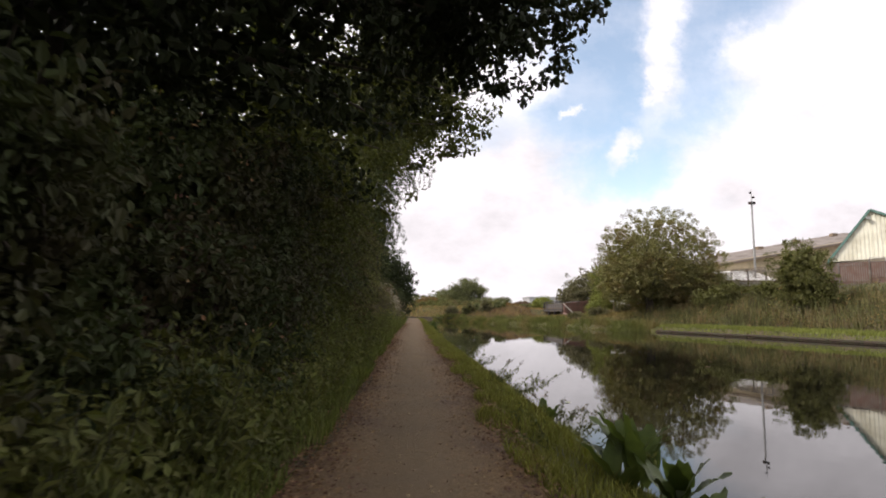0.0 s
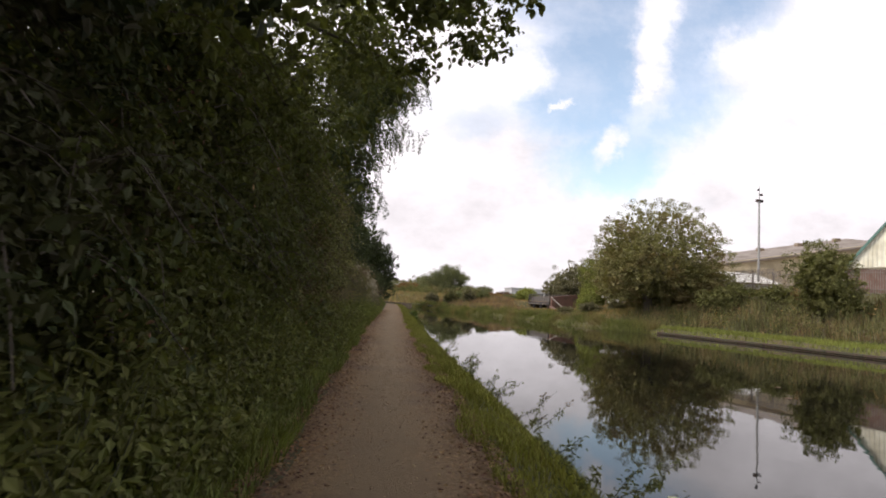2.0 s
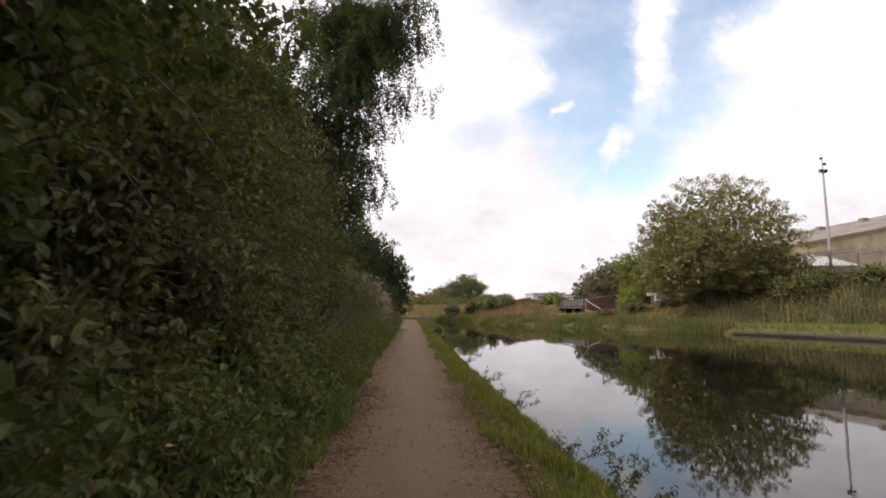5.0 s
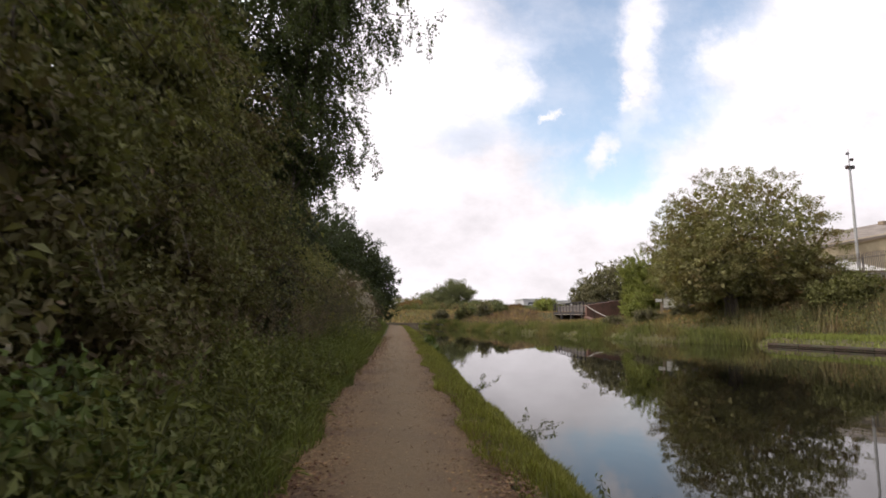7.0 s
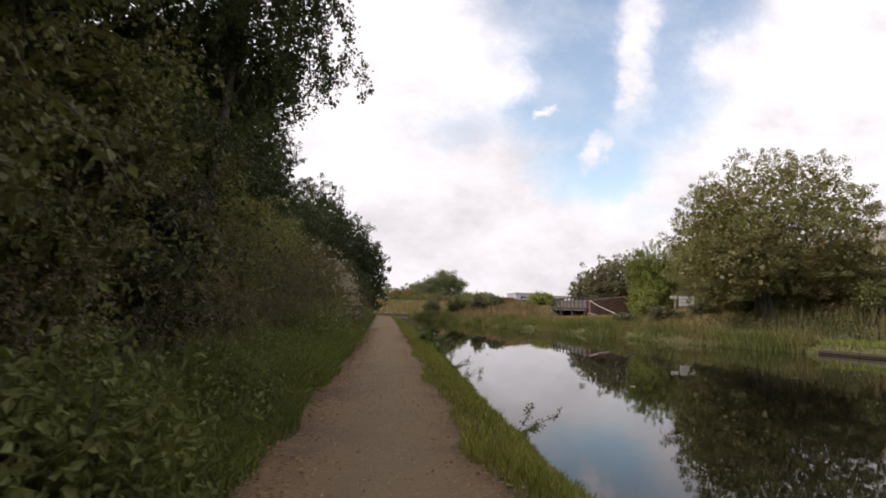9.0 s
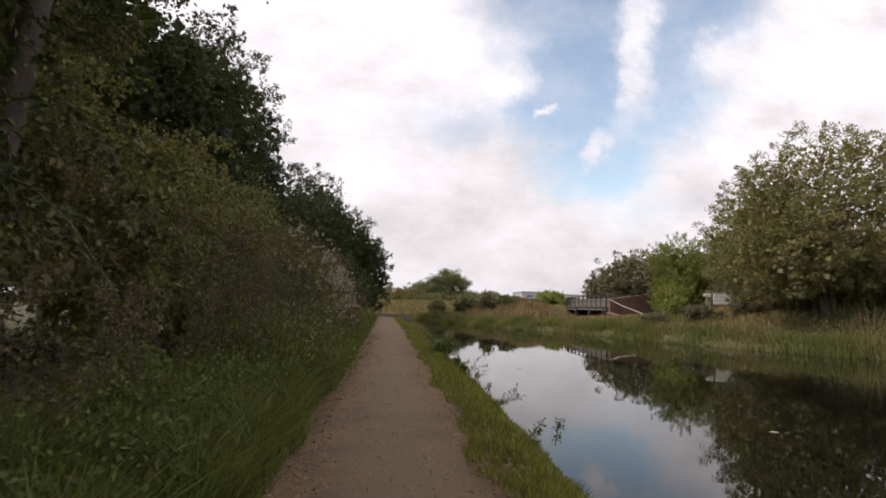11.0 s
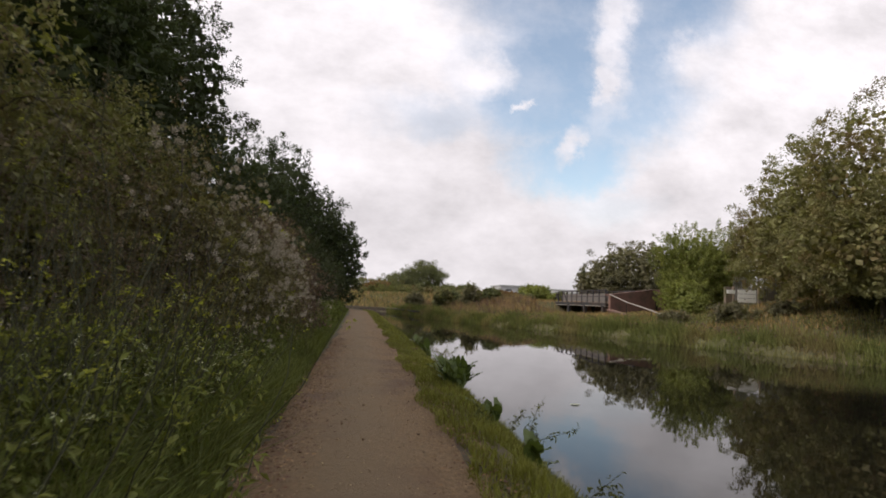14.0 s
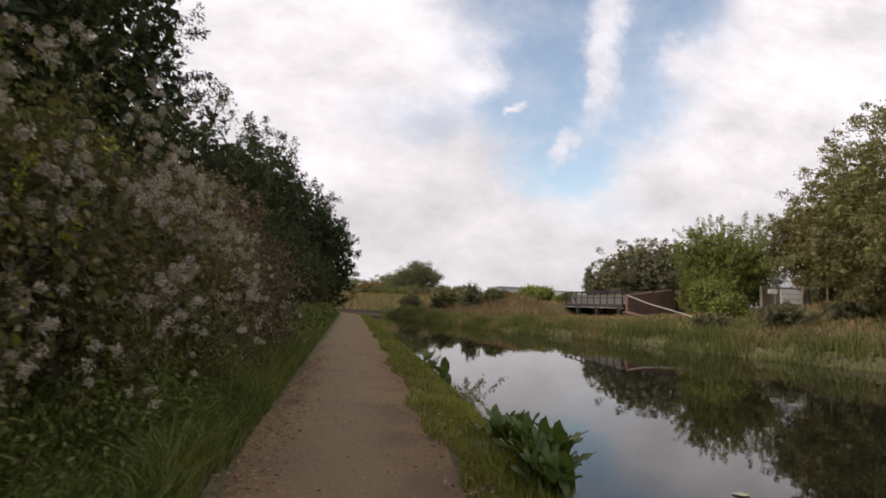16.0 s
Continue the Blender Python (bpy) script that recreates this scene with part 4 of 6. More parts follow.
def bridge():
    """Steel footbridge along the far bank over a side arm: trussed parapet, deck, girder, piers."""
    a, b = Vector((24.85, 91.0, 0)), Vector((25.5, 107.5, 0))
    ob = thing("footbridge", (a.x, a.y, 0), "dark steel footbridge with panelled parapets on short piers", "bridge")
    L, h = (b - a).length, math.atan2(b.y - a.y, b.x - a.x)
    m = Matrix.Rotation(h, 4, "Z")
    lo, hi = 1.92, 3.2

    def put(name, me, label=""):
        p = part(name, me, ob, label)
        p.matrix_local = m
        return p

    put("deck", box_mesh("deck", (L, 3.0, 0.14), "timber", 0.02, (L / 2, -1.5, lo)), "weathered deck")
    for y in (0.0, -3.0):
        put("girder", box_mesh("girder", (L, 0.18, 0.34), "steel", 0.02, (L / 2, y, lo - 0.15)), "riveted dark girder")
        put("flange", box_mesh("flange", (L, 0.26, 0.06), "rail", 0.01, (L / 2, y, lo - 0.36)), "pale lower flange")
        put("top_rail", box_mesh("top_rail", (L - 1.6, 0.14, 0.12), "steel", 0.02, (L / 2 - 0.8, y, hi)))
        put("middle_rail", box_mesh("middle_rail", (L - 1.0, 0.08, 0.08), "steel", 0.01, (L / 2 - 0.5, y, (lo + hi) / 2)))
        n = 9
        for i in range(n + 1):
            x = 0.1 + (L - 1.8) * i / n
            put("post", box_mesh("post", (0.14, 0.14, hi - lo), "steel", 0.02, (x, y, (lo + hi) / 2)))
            if i < n and i != n - 1:
                put("panel", box_mesh("panel", ((L - 1.8) / n - 0.2, 0.03, hi - lo - 0.45), "mesh", 0.0, (x + (L - 1.8) / n / 2, y, (lo + hi) / 2 - 0.12)))
        p, q = Vector((L - 1.7, y, hi)), Vector((L, y, lo))
        put("end_brace", box_mesh("end_brace", ((q - p).length, 0.12, 0.12), "steel", 0.01, (p + q) / 2, Matrix.Rotation(-math.atan2(q.z - p.z, q.x - p.x), 4, "Y")))
        for i in range(4):
            x = 0.6 + (L - 1.2) * i / 3
            put("pier", box_mesh("pier", (0.45, 0.35, lo + 0.9), "steel", 0.03, (x, y, (lo - 0.9) / 2 - 0.25)), "dark pier")
    # added sheet that stands in for the black shade beneath the deck
    put("back_wall", box_mesh("back_wall", (L - 1.0, 0.3, lo + 0.7), M["brick_far"], 0.02, (L / 2, -3.35, (lo - 0.7) / 2 - 0.25)), "dark brick sheet added under the deck in place of its shade")
    for i in range(3):
        p, q = Vector((L - 5.2 + i * 1.6, 0.1, lo)), Vector((L - 3.9 + i * 1.6, 0.1, hi))
        put("diagonal_brace", box_mesh("diagonal_brace", ((q - p).length, 0.08, 0.1), "steel", 0.01, (p + q) / 2, Matrix.Rotation(-math.atan2(q.z - p.z, q.x - p.x), 4, "Y")))
    v, f = tube([(L - 5.5, -1.5, lo), (L - 5.5, -1.5, hi + 1.1)], (0.06, 0.05), 6)
    put("lamp_post", mesh_of("lamp_post", v, f, "steel", True))
    return ob


bridge()


def far_unit(x, y, w, d, h, wall, seed):
    g = gz(x, y)
    ob = thing("warehouse", (x, y, g), "pale flat-roofed warehouse far beyond the rough field", "warehouse", "far warehouses")
    part("wall", box_mesh("wall", (w, d, h), wall, 0.05, (0, 0, h / 2 - 0.2)), ob)
    part("roof", box_mesh("roof", (w + 0.6, d + 0.6, 0.4), "grey_sheet", 0.05, (0, 0, h)), ob)
    r = random.Random(seed)
    for i in range(int(w / 5)):
        win = part("window", box_mesh("window", (1.8, 0.1, 1.0), "glass", 0.02, (-w / 2 + 2.5 + i * 5, -d / 2 - 0.03, h * 0.6)), ob)
        part("frame", box_mesh("frame", (2.0, 0.06, 1.2), "grey_sheet", 0.02, (-w / 2 + 2.5 + i * 5, -d / 2 - 0.01, h * 0.6)), win)
    part("loading_door", box_mesh("loading_door", (3.2, 0.12, h * 0.6), "grey_sheet", 0.02, (r.uniform(-w / 4, w / 4), -d / 2 - 0.04, h * 0.3)), ob)


far_unit(48, 205, 11, 12, 3.9, "grey_sheet", 1)
far_unit(63, 212, 22, 14, 3.4, "white_paint", 2)
far_unit(58, 185, 5, 8, 2.3, "cream", 3)


# ---- far bank trees and shrubs ----
tree("willow", "broad rounded grey-green willow on several dark stems", (27.3, 63, gz(27.3, 63)), 5.5, 0.22,
     [((28.4, 63, 7.4), (7.7, 6.6, 6.1), 620), ((24.3, 62, 4.6), (3.8, 3.4, 2.6), 140), ((32.5, 61.5, 4.0), (4.4, 3.5, 3.0), 170), ((27.6, 68.5, 6.6), (4.4, 4.2, 5.4), 300)], "willow", 0.13, 11, clump=0.4, per=96, core=10, fill=0.84, limbs=14, stems=5, droop=0.2, spray=0.5, lift=0.6)
tree("hawthorn", "dense dark green hawthorn on the weedy bank", (33.5, 46.5, gz(33.5, 46.5)), 3.2, 0.1,
     [((33.6, 46.5, 5.0), (2.5, 2.3, 2.9), 170), ((34.2, 46.3, 2.8), (2.6, 2.2, 1.6), 90)], "shrub", 0.17, 12, clump=0.34, per=52, limbs=6, stems=3, category="shrub", spray=0.6, lift=0.5)
for i, (x, y, r, h, leaf) in enumerate(((31.5, 57.5, 2.0, 2.6, "shrub"), (34.5, 58.5, 2.0, 2.2, "shrub"), (36.0, 55, 2.0, 1.8, "shrub"), (29.6, 66.5, 1.8, 2.2, "shrub"), (38, 52, 1.9, 2.2, "rusty"), (25.6, 77.5, 0.9, 1.4, "fresh"), (28.6, 84.0, 1.4, 2.8, "fresh"), (38.6, 72.0, 2.0, 2.6, "rusty"), (36.5, 69.5, 2.0, 2.4, "shrub"))):
    g = gz(x, y)
    tree("bush", "low dense green bush beside the willow" if leaf == "shrub" else "straggly bush with rusty leaves by the fence", (x, y, g), h * 0.6, 0.05, [((x, y, g + h * 0.5), (r, r, h * 0.55), 90)], leaf, 0.2, 20 + i, clump=0.35, per=36, limbs=5, stems=2, category="shrub", group="far bank bushes")
tree("sallow", "fresh green bushy sallow beside the brick wall", (32.6, 87.5, gz(32.6, 87.5)), 5, 0.1,
     [((32.0, 88, 5.2), (3.3, 3, 4.4), 260), ((36.0, 88.5, 5.0), (2.6, 2.6, 4.3), 170), ((30.5, 86, 2.8), (2.0, 2.0, 2.0), 90)], "fresh", 0.17, 13, clump=0.26, per=80, limbs=8, stems=4, category="shrub", spray=1.3, lift=1.1)
tree("alder", "dark rounded alder behind the footbridge", (35.5, 107, gz(35.5, 107)), 5, 0.2,
     [((36.5, 107, 5.6), (7.0, 5, 4.7), 300), ((31.0, 106, 4.0), (3.0, 3, 2.6), 110), ((45, 104, 5.5), (6, 5, 4.6), 200)], "hazy", 0.2, 14, clump=0.5, per=90, limbs=8, stems=2, spray=0.5, lift=0.6, fill=0.88, core=12)
tree("young_tree", "slim tree with rust-brown lower leaves near the fence", (34.4, 73.5, gz(34.4, 73.5)), 3.5, 0.07,
     [((34.8, 72.5, 5.8), (3.4, 3.0, 4.0), 230), ((37.5, 70.5, 5.0), (3.0, 3.0, 3.6), 170)], "willow", 0.15, 15, clump=0.36, per=52, limbs=6, fill=0.8, brown="rusty", group="far bank bushes")
tree("young_tree", "slim tree with rust-brown lower leaves near the fence", (31.6, 77.4, gz(31.6, 77.4)), 5.0, 0.08,
     [((31.4, 77.4, 6.6), (2.9, 2.4, 3.0), 230), ((33.6, 76.0, 7.4), (2.6, 2.4, 3.4), 190)], "willow", 0.14, 18, clump=0.34, per=60, limbs=6, fill=0.8, brown="rusty", group="far bank bushes", spray=0.4, lift=0.6)
tree("poplar", "thin dark spire of a poplar beyond the bridge", (35.2, 121, gz(35.2, 121)), 5.2, 0.08,
     [((35.2, 121, 5.4), (0.6, 0.6, 2.6), 40)], "alder", 0.25, 16, clump=0.2, per=24, limbs=4)
tree("ash", "low round tree on the field beyond the canal bend", (21.5, 235, gz(21.5, 235)), 5, 0.3,
     [((23.5, 235, 7.6), (9.0, 7, 7.4), 300), ((14.5, 232, 5.4), (5.5, 5, 5.0), 130)], "far", 0.42, 17, clump=1.0, per=110, limbs=6, fill=0.88, core=12)
for i, (x, y, r, h, leaf) in enumerate(((8, 215, 4, 6, "far"), (2, 200, 4, 5, "weed"), (-4, 190, 4, 5.5, "far"), (12, 222, 3, 5, "weed"), (33, 205, 2.5, 4.2, "far"), (38, 190, 2.0, 2.4, "purple"), (43, 188, 2.4, 1.8, "far"),
                                        (29, 215, 3, 4, "far"), (72, 178, 5, 5, "far"), (-12, 175, 4, 5, "far"), (55, 160, 3, 1.5, "far"), (36, 150, 1.4, 3.5, "fresh"), (30, 128, 1.3, 2.6, "fresh"), (5, 178, 2.5, 3.4, "rusty"))):
    g = gz(x, y)
    tree("field_bush", "scattered scrub bush on the dry field", (x, y, g), h * 0.6, 0.06, [((x, y, g + h * 0.5), (r * 1.7, r, h * 0.5), 60)], leaf, 0.4, 40 + i, clump=0.5, per=40, fill=0.85, limbs=4, category="shrub", group="scrub on the field")

for i, (x, y, r, h, leaf) in enumerate(((-6, 168, 5, 3.0, "weed"), (6, 152, 4, 2.2, "shrub"), (14, 158, 4.5, 2.4, "weed"), (22, 150, 4, 2.0, "shrub"), (29, 158, 4.5, 1.6, "rusty"), (38, 152, 4, 1.1, "weed"), (47, 150, 4.5, 1.1, "shrub"),
                                        (10, 176, 6, 3.0, "shrub"), (24, 178, 6, 2.8, "weed"), (40, 172, 6, 1.4, "shrub"), (56, 150, 4.5, 1.1, "weed"), (18, 140, 3.0, 1.5, "weed"), (33, 139, 3.0, 1.4, "shrub"), (66, 158, 5, 1.4, "shrub"))):
    g = gz(x, y)
    tree("scrub_bush", "low olive-brown scrub on the rough field", (x, y, g), h * 0.5, 0.05, [((x, y, g + h * 0.42), (r * 1.5, r * 0.8, h * 0.52), 70)], leaf, 0.32, 640 + i, clump=0.36, per=38, fill=0.85, limbs=4, category="shrub", group="scrub on the field")
tree("young_tree", "slim tree with rust-brown lower leaves near the fence", (36.8, 80.5, gz(36.8, 80.5)), 3.5, 0.08,
     [((36.8, 80.5, 5.3), (2.9, 2.4, 3.2), 210)], "willow", 0.16, 660, clump=0.34, per=44, limbs=6, fill=0.85, brown="rusty", group="far bank bushes")

for i, (x, y, r, top, leaf) in enumerate(((14, 106, 1.2, 3.7, "hazy"), (16.8, 106.5, 1.1, 3.4, "far"), (11.2, 110, 1.5, 2.9, "weed"), (19.6, 109.5, 1.6, 3.0, "rusty"), (13, 114, 2.0, 3.0, "far"), (17.5, 115, 2.2, 3.0, "weed"), (8.5, 119, 1.5, 2.8, "hazy"), (22.5, 112, 1.8, 2.8, "far"), (27.5, 111, 1.5, 3.2, "fresh"))):
    g = gz(x, y)
    h = top - g
    tree("bank_bush", "straggly bush on the raised bank by the bend", (x, y, g), h * 0.7, 0.04, [((x, y, g + h * 0.45), (r, r, h * 0.5), 60)], leaf, 0.2, 680 + i, clump=0.28, per=38, limbs=5, stems=2, category="shrub", group="bushes on the raised bank", spray=0.4, lift=0.9, fill=0.8)
for i, (x, y, r, h) in enumerate(((24.2, 71.2, 1.5, 1.15), (22.0, 74.6, 1.1, 0.9), (26.6, 69.5, 1.1, 0.9))):
    g = gz(x, y)
    tree("bramble_mound", "grey-brown mound of brambles at the foot of the ramp", (x, y, g), h * 0.5, 0.03, [((x, y, g + h * 0.4), (r, r, h * 0.6), 80)], "hazy", 0.13, 700 + i, clump=0.2, per=40, limbs=4, stems=2, category="shrub", group="brambles on the far bank", spray=0.2, brown="purple")

# ---- towpath side: trees ----
OVER = [  # base, crowns
    # this first tree is unseen behind the camera, added to shade the start
    ((-4.8, -6.0), [((-3.4, -5.0, 5.6), (4.8, 4.2, 3.8), 420), ((0.4, -3.0, 7.0), (2.6, 3.4, 2.2), 130)]),
    ((-4.6, 0.5), [((-3.6, 1.0, 6.2), (4.6, 4.2, 3.6), 560), ((0.2, 3.0, 7.4), (2.4, 3.0, 2.0), 170)]),
    ((-4.4, 7.0), [((-3.2, 7.2, 5.6), (3.8, 3.8, 3.6), 420), ((0.6, 8.6, 6.3), (2.3, 2.6, 1.7), 190)]),
    ((-4.6, 13.5), [((-3.4, 13.0, 5.6), (3.6, 4.0, 3.8), 260), ((0.0, 14.2, 6.9), (2.0, 2.6, 1.9), 130)]),
    ((-4.4, 19.5), [((-3.8, 19.0, 5.0), (2.8, 3.6, 3.4), 190), ((-1.4, 19.5, 7.6), (1.6, 2.2, 1.8), 60)]),
]
# the first three trees take the shaded leaf colour, the last two the lit
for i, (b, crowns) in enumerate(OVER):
    tree("lime_tree", "large broadleaf tree overhanging the towpath, shade or light in its leaf colour", (*b, gz(*b)), 5.0, 0.2, crowns, ("shade", "shade", "shade", "lit", "lit")[i], 0.11, 60 + i, clump=0.32, per=44, spray=0.5, lift=-0.25, limbs=14, stems=1, droop=0.5, group="trees along the towpath", aspect=0.75, lean=(0.4, 0.2), broad=True, limb_from=6, core=10)
# two ashes: the nearer in the lit leaf colour, the other in the dark
tree("tall_ash", "tall ash behind the hedge, its leaf colour lightened as if lit", (-6.5, 26, gz(-6.5, 26)), 7.5, 0.22, [((-5.6, 25, 6.4), (3.2, 4, 4.4), 240), ((-6.3, 31, 6.0), (3.2, 3.8, 4.2), 200), ((-5.0, 30, 7.2), (1.7, 2.8, 2.6), 200)], "lit", 0.13, 70, clump=0.4, per=54, spray=0.6, lift=0.2, limbs=10, group="trees along the towpath")
tree("tall_ash", "tall dark tree behind the hedge", (-6.8, 38, gz(-6.8, 38)), 7.5, 0.22, [((-6.2, 37, 6.4), (2.6, 3.6, 4.2), 170), ((-5.2, 34, 8.2), (1.9, 2.6, 3.0), 290), ((-6.8, 42, 6.0), (2.8, 3.6, 4.2), 160)], "overhang", 0.13, 71, clump=0.4, per=54, spray=0.6, lift=0.2, limbs=10, group="trees along the towpath")


def birch():
    """A birch whose twigs hang in strands."""
    rng = np.random.default_rng(81)
    at = np.array((-3.6, 36.0, gz(-3.6, 36)))
    ob = thing("birch", at, "birch with fine leaves hanging in strands over the hedge", "tree", "trees along the towpath")
    line = limb_path(rng, (0, 0, -0.1), (1.5, 0.3, 12.5), 10, wobble=0.05)
    v, f = tube(line, np.linspace(0.14, 0.03, 10), 8)
    part("trunk", mesh_of("trunk", v, f, "bark", True), ob)
    leaves_at, twigs = [], []
    for i in range(170):
        k = min(9, rng.integers(3, 12))
        a = rng.uniform(0, 2 * np.pi)
        reach = rng.uniform(0.4, 2.3 + 0.1 * k)
        tip = line[k] + np.array((math.cos(a) * reach + 0.3, math.sin(a) * reach, rng.uniform(0.2, 1.4)))
        if (tip + at)[2] < 5.6 or ((tip + at)[0] > -0.3 and (tip + at)[2] < 9.0):
            continue
        p = limb_path(rng, line[k], tip, 6, sag=0.3)
        v, f = tube(p, np.linspace(0.035, 0.01, 6), 4)
        part("limb", mesh_of("limb", v, f, "bark", True), ob)
        for s in range(14):
            q = p[rng.integers(2, 6)] + rng.normal(size=3) * (0.34, 0.34, 0.18)
            L = rng.uniform(0.35, 1.3)
            t = np.linspace(0, 1, 5)[:, None]
            strand = q + t * (rng.normal() * 0.15, rng.normal() * 0.15, -L) + (t ** 0.5) * rng.normal(size=3) * (0.22, 0.22, 0)
            if (strand[-1] + at)[2] < 4.4 + max(0, (strand[-1] + at)[0] + 1.6) * 0.9:
                continue
            twigs.append(tube(strand, np.linspace(0.006, 0.003, 5), 3))
            n = int(L * 70)
            u = rng.uniform(0, 1, n)
            leaves_at.append(np.stack([np.interp(u, t[:, 0], strand[:, c]) for c in range(3)], 1) + rng.normal(size=(n, 3)) * 0.06)
    v, f = join(twigs)
    tagged(part("twig_work", mesh_of("twig_work", v, f, "bark"), ob), kind="stuff")
    v, f = leaf_quads(np.concatenate(leaves_at), 0.085, rng, 0.9, None, 0.75)
    part("crown", mesh_of("crown", v, f, "birch"), ob)


birch()
DARK = [((-9.0, 47), [((-7.8, 47, 5.6), (3.6, 4.8, 4.9), 330)]), ((-10, 56), [((-9.4, 56, 6.8), (4.0, 5.0, 5.6), 380)]), ((-11.5, 65), [((-10.7, 65, 9.0), (4.6, 5.4, 8.4), 460)]),
        ((-10.5, 74), [((-9.2, 75, 6.4), (4.2, 5.8, 6.2), 280)]), ((-9, 85), [((-8.4, 85, 6.8), (4.2, 5.8, 6.2), 240)]), ((-9, 96), [((-8.2, 97, 8.8), (4.6, 6.4, 8.4), 300)]),
        ((-6, 106), [((-5.4, 106, 7.6), (4.6, 5.4, 7.0), 260)]), ((-4, 114), [((-3.2, 113, 6.0), (4.0, 4.8, 6.4), 240)])]
for i, (b, crowns) in enumerate(DARK):
    tree("alder_tree", "dense dark alder in the row along the towpath", (*b, gz(*b)), 6.5, 0.2, crowns, "alder", 0.17 if i < 4 else 0.26, 90 + i, clump=0.34 if i < 4 else 0.42, per=70 if i < 4 else 52, spray=0.85, lift=0.35, limbs=8, group="dark trees along the towpath", aspect=0.5, fill=0.86, core=12)

# backing row hidden behind the hedge, added to block low light from the west
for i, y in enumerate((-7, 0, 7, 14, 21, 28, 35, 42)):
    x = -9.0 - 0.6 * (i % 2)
    tree("wood_tree", "dark broadleaf tree added behind the hedge to block light", (x, y, gz(x, y)), 5.5, 0.2, [((x, y, 4.8), (3.4, 4.4, 4.6), 120)], "overhang", 0.22, 170 + i, clump=0.4, per=30, limbs=6, group="wood behind the hedge", fill=0.86, core=14)

# ---- towpath side: hedge bushes, undergrowth ----
# leaf colours carry shade and light along the row, dark hedge to bright bramble
HEDGE = [  # y, x, half width, height, leaf
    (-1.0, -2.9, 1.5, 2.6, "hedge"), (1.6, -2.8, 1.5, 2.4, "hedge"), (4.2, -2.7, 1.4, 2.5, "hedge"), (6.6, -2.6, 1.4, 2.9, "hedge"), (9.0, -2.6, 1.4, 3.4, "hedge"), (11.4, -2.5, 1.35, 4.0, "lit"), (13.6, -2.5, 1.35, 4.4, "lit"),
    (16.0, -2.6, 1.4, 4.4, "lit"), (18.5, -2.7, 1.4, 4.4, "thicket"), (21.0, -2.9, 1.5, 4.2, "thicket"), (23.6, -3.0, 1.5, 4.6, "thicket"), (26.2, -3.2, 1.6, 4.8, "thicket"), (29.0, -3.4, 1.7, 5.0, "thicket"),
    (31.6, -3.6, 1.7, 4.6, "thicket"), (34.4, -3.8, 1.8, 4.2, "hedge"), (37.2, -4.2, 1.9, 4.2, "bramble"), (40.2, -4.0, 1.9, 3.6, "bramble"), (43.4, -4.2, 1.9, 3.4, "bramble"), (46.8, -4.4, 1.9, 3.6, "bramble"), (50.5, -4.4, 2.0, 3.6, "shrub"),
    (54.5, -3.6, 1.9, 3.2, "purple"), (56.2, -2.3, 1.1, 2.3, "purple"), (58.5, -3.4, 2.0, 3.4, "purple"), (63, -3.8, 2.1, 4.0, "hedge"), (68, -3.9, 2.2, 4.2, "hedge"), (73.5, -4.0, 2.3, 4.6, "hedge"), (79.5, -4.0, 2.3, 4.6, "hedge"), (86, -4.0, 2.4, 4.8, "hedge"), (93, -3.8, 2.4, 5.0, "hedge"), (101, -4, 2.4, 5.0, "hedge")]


def bramble_canes(ob, rng, r, h, n, leaf):
    """Arching canes that spring out of a bush towards the path and hang over, with leaves along them."""
    canes, at = [], []
    t = np.linspace(0, 1, 6)
    for i in range(n):
        a = rng.normal() * 0.8
        foot = np.array((r * rng.uniform(0.2, 0.7), rng.uniform(-1.6, 1.6), h * rng.uniform(0.35, 0.95)))
        L = rng.uniform(0.5, 1.25)
        p = foot + np.stack([t * L * math.cos(a), t * L * math.sin(a), L * (0.75 * t - 1.15 * t ** 2)], 1)
        canes.append(tube(p, np.linspace(0.007, 0.003, 6), 3))
        u = rng.uniform(0.1, 1, int(46 * L))
        at.append(np.stack([np.interp(u, t, p[:, c]) for c in range(3)], 1) + rng.normal(size=(len(u), 3)) * 0.035)
    v, f = join(canes)
    tagged(part("cane_work", mesh_of("cane_work", v, f, "bark"), ob), kind="stuff")
    v, f = leaf_quads(np.concatenate(at), 0.075, rng, 0.7, None, 0.6)
    tagged(part("cane_leaves", mesh_of("cane_leaves", v, f, leaf), ob), kind="stuff")


def hedge_lobes(seed, x, y, g, r, h):
    """A bush as a deep main mass with bulging lobes towards the path and hollows between them."""
    q = random.Random(seed)
    out = [((x - 0.25 * r, y, g + h * 0.5), (r * 0.8, 1.9, h * 0.5), 110)]
    for k in range(8):
        z = (k + q.random()) / 8
        out.append(((x + r * q.uniform(0.15, 0.5) * (1.05 - 0.35 * z), y + q.uniform(-1.4, 1.4), g + h * (0.16 + 0.8 * z)), (q.uniform(0.4, 0.65), q.uniform(0.45, 0.8), q.uniform(0.3, 0.5)), 24))
    return out


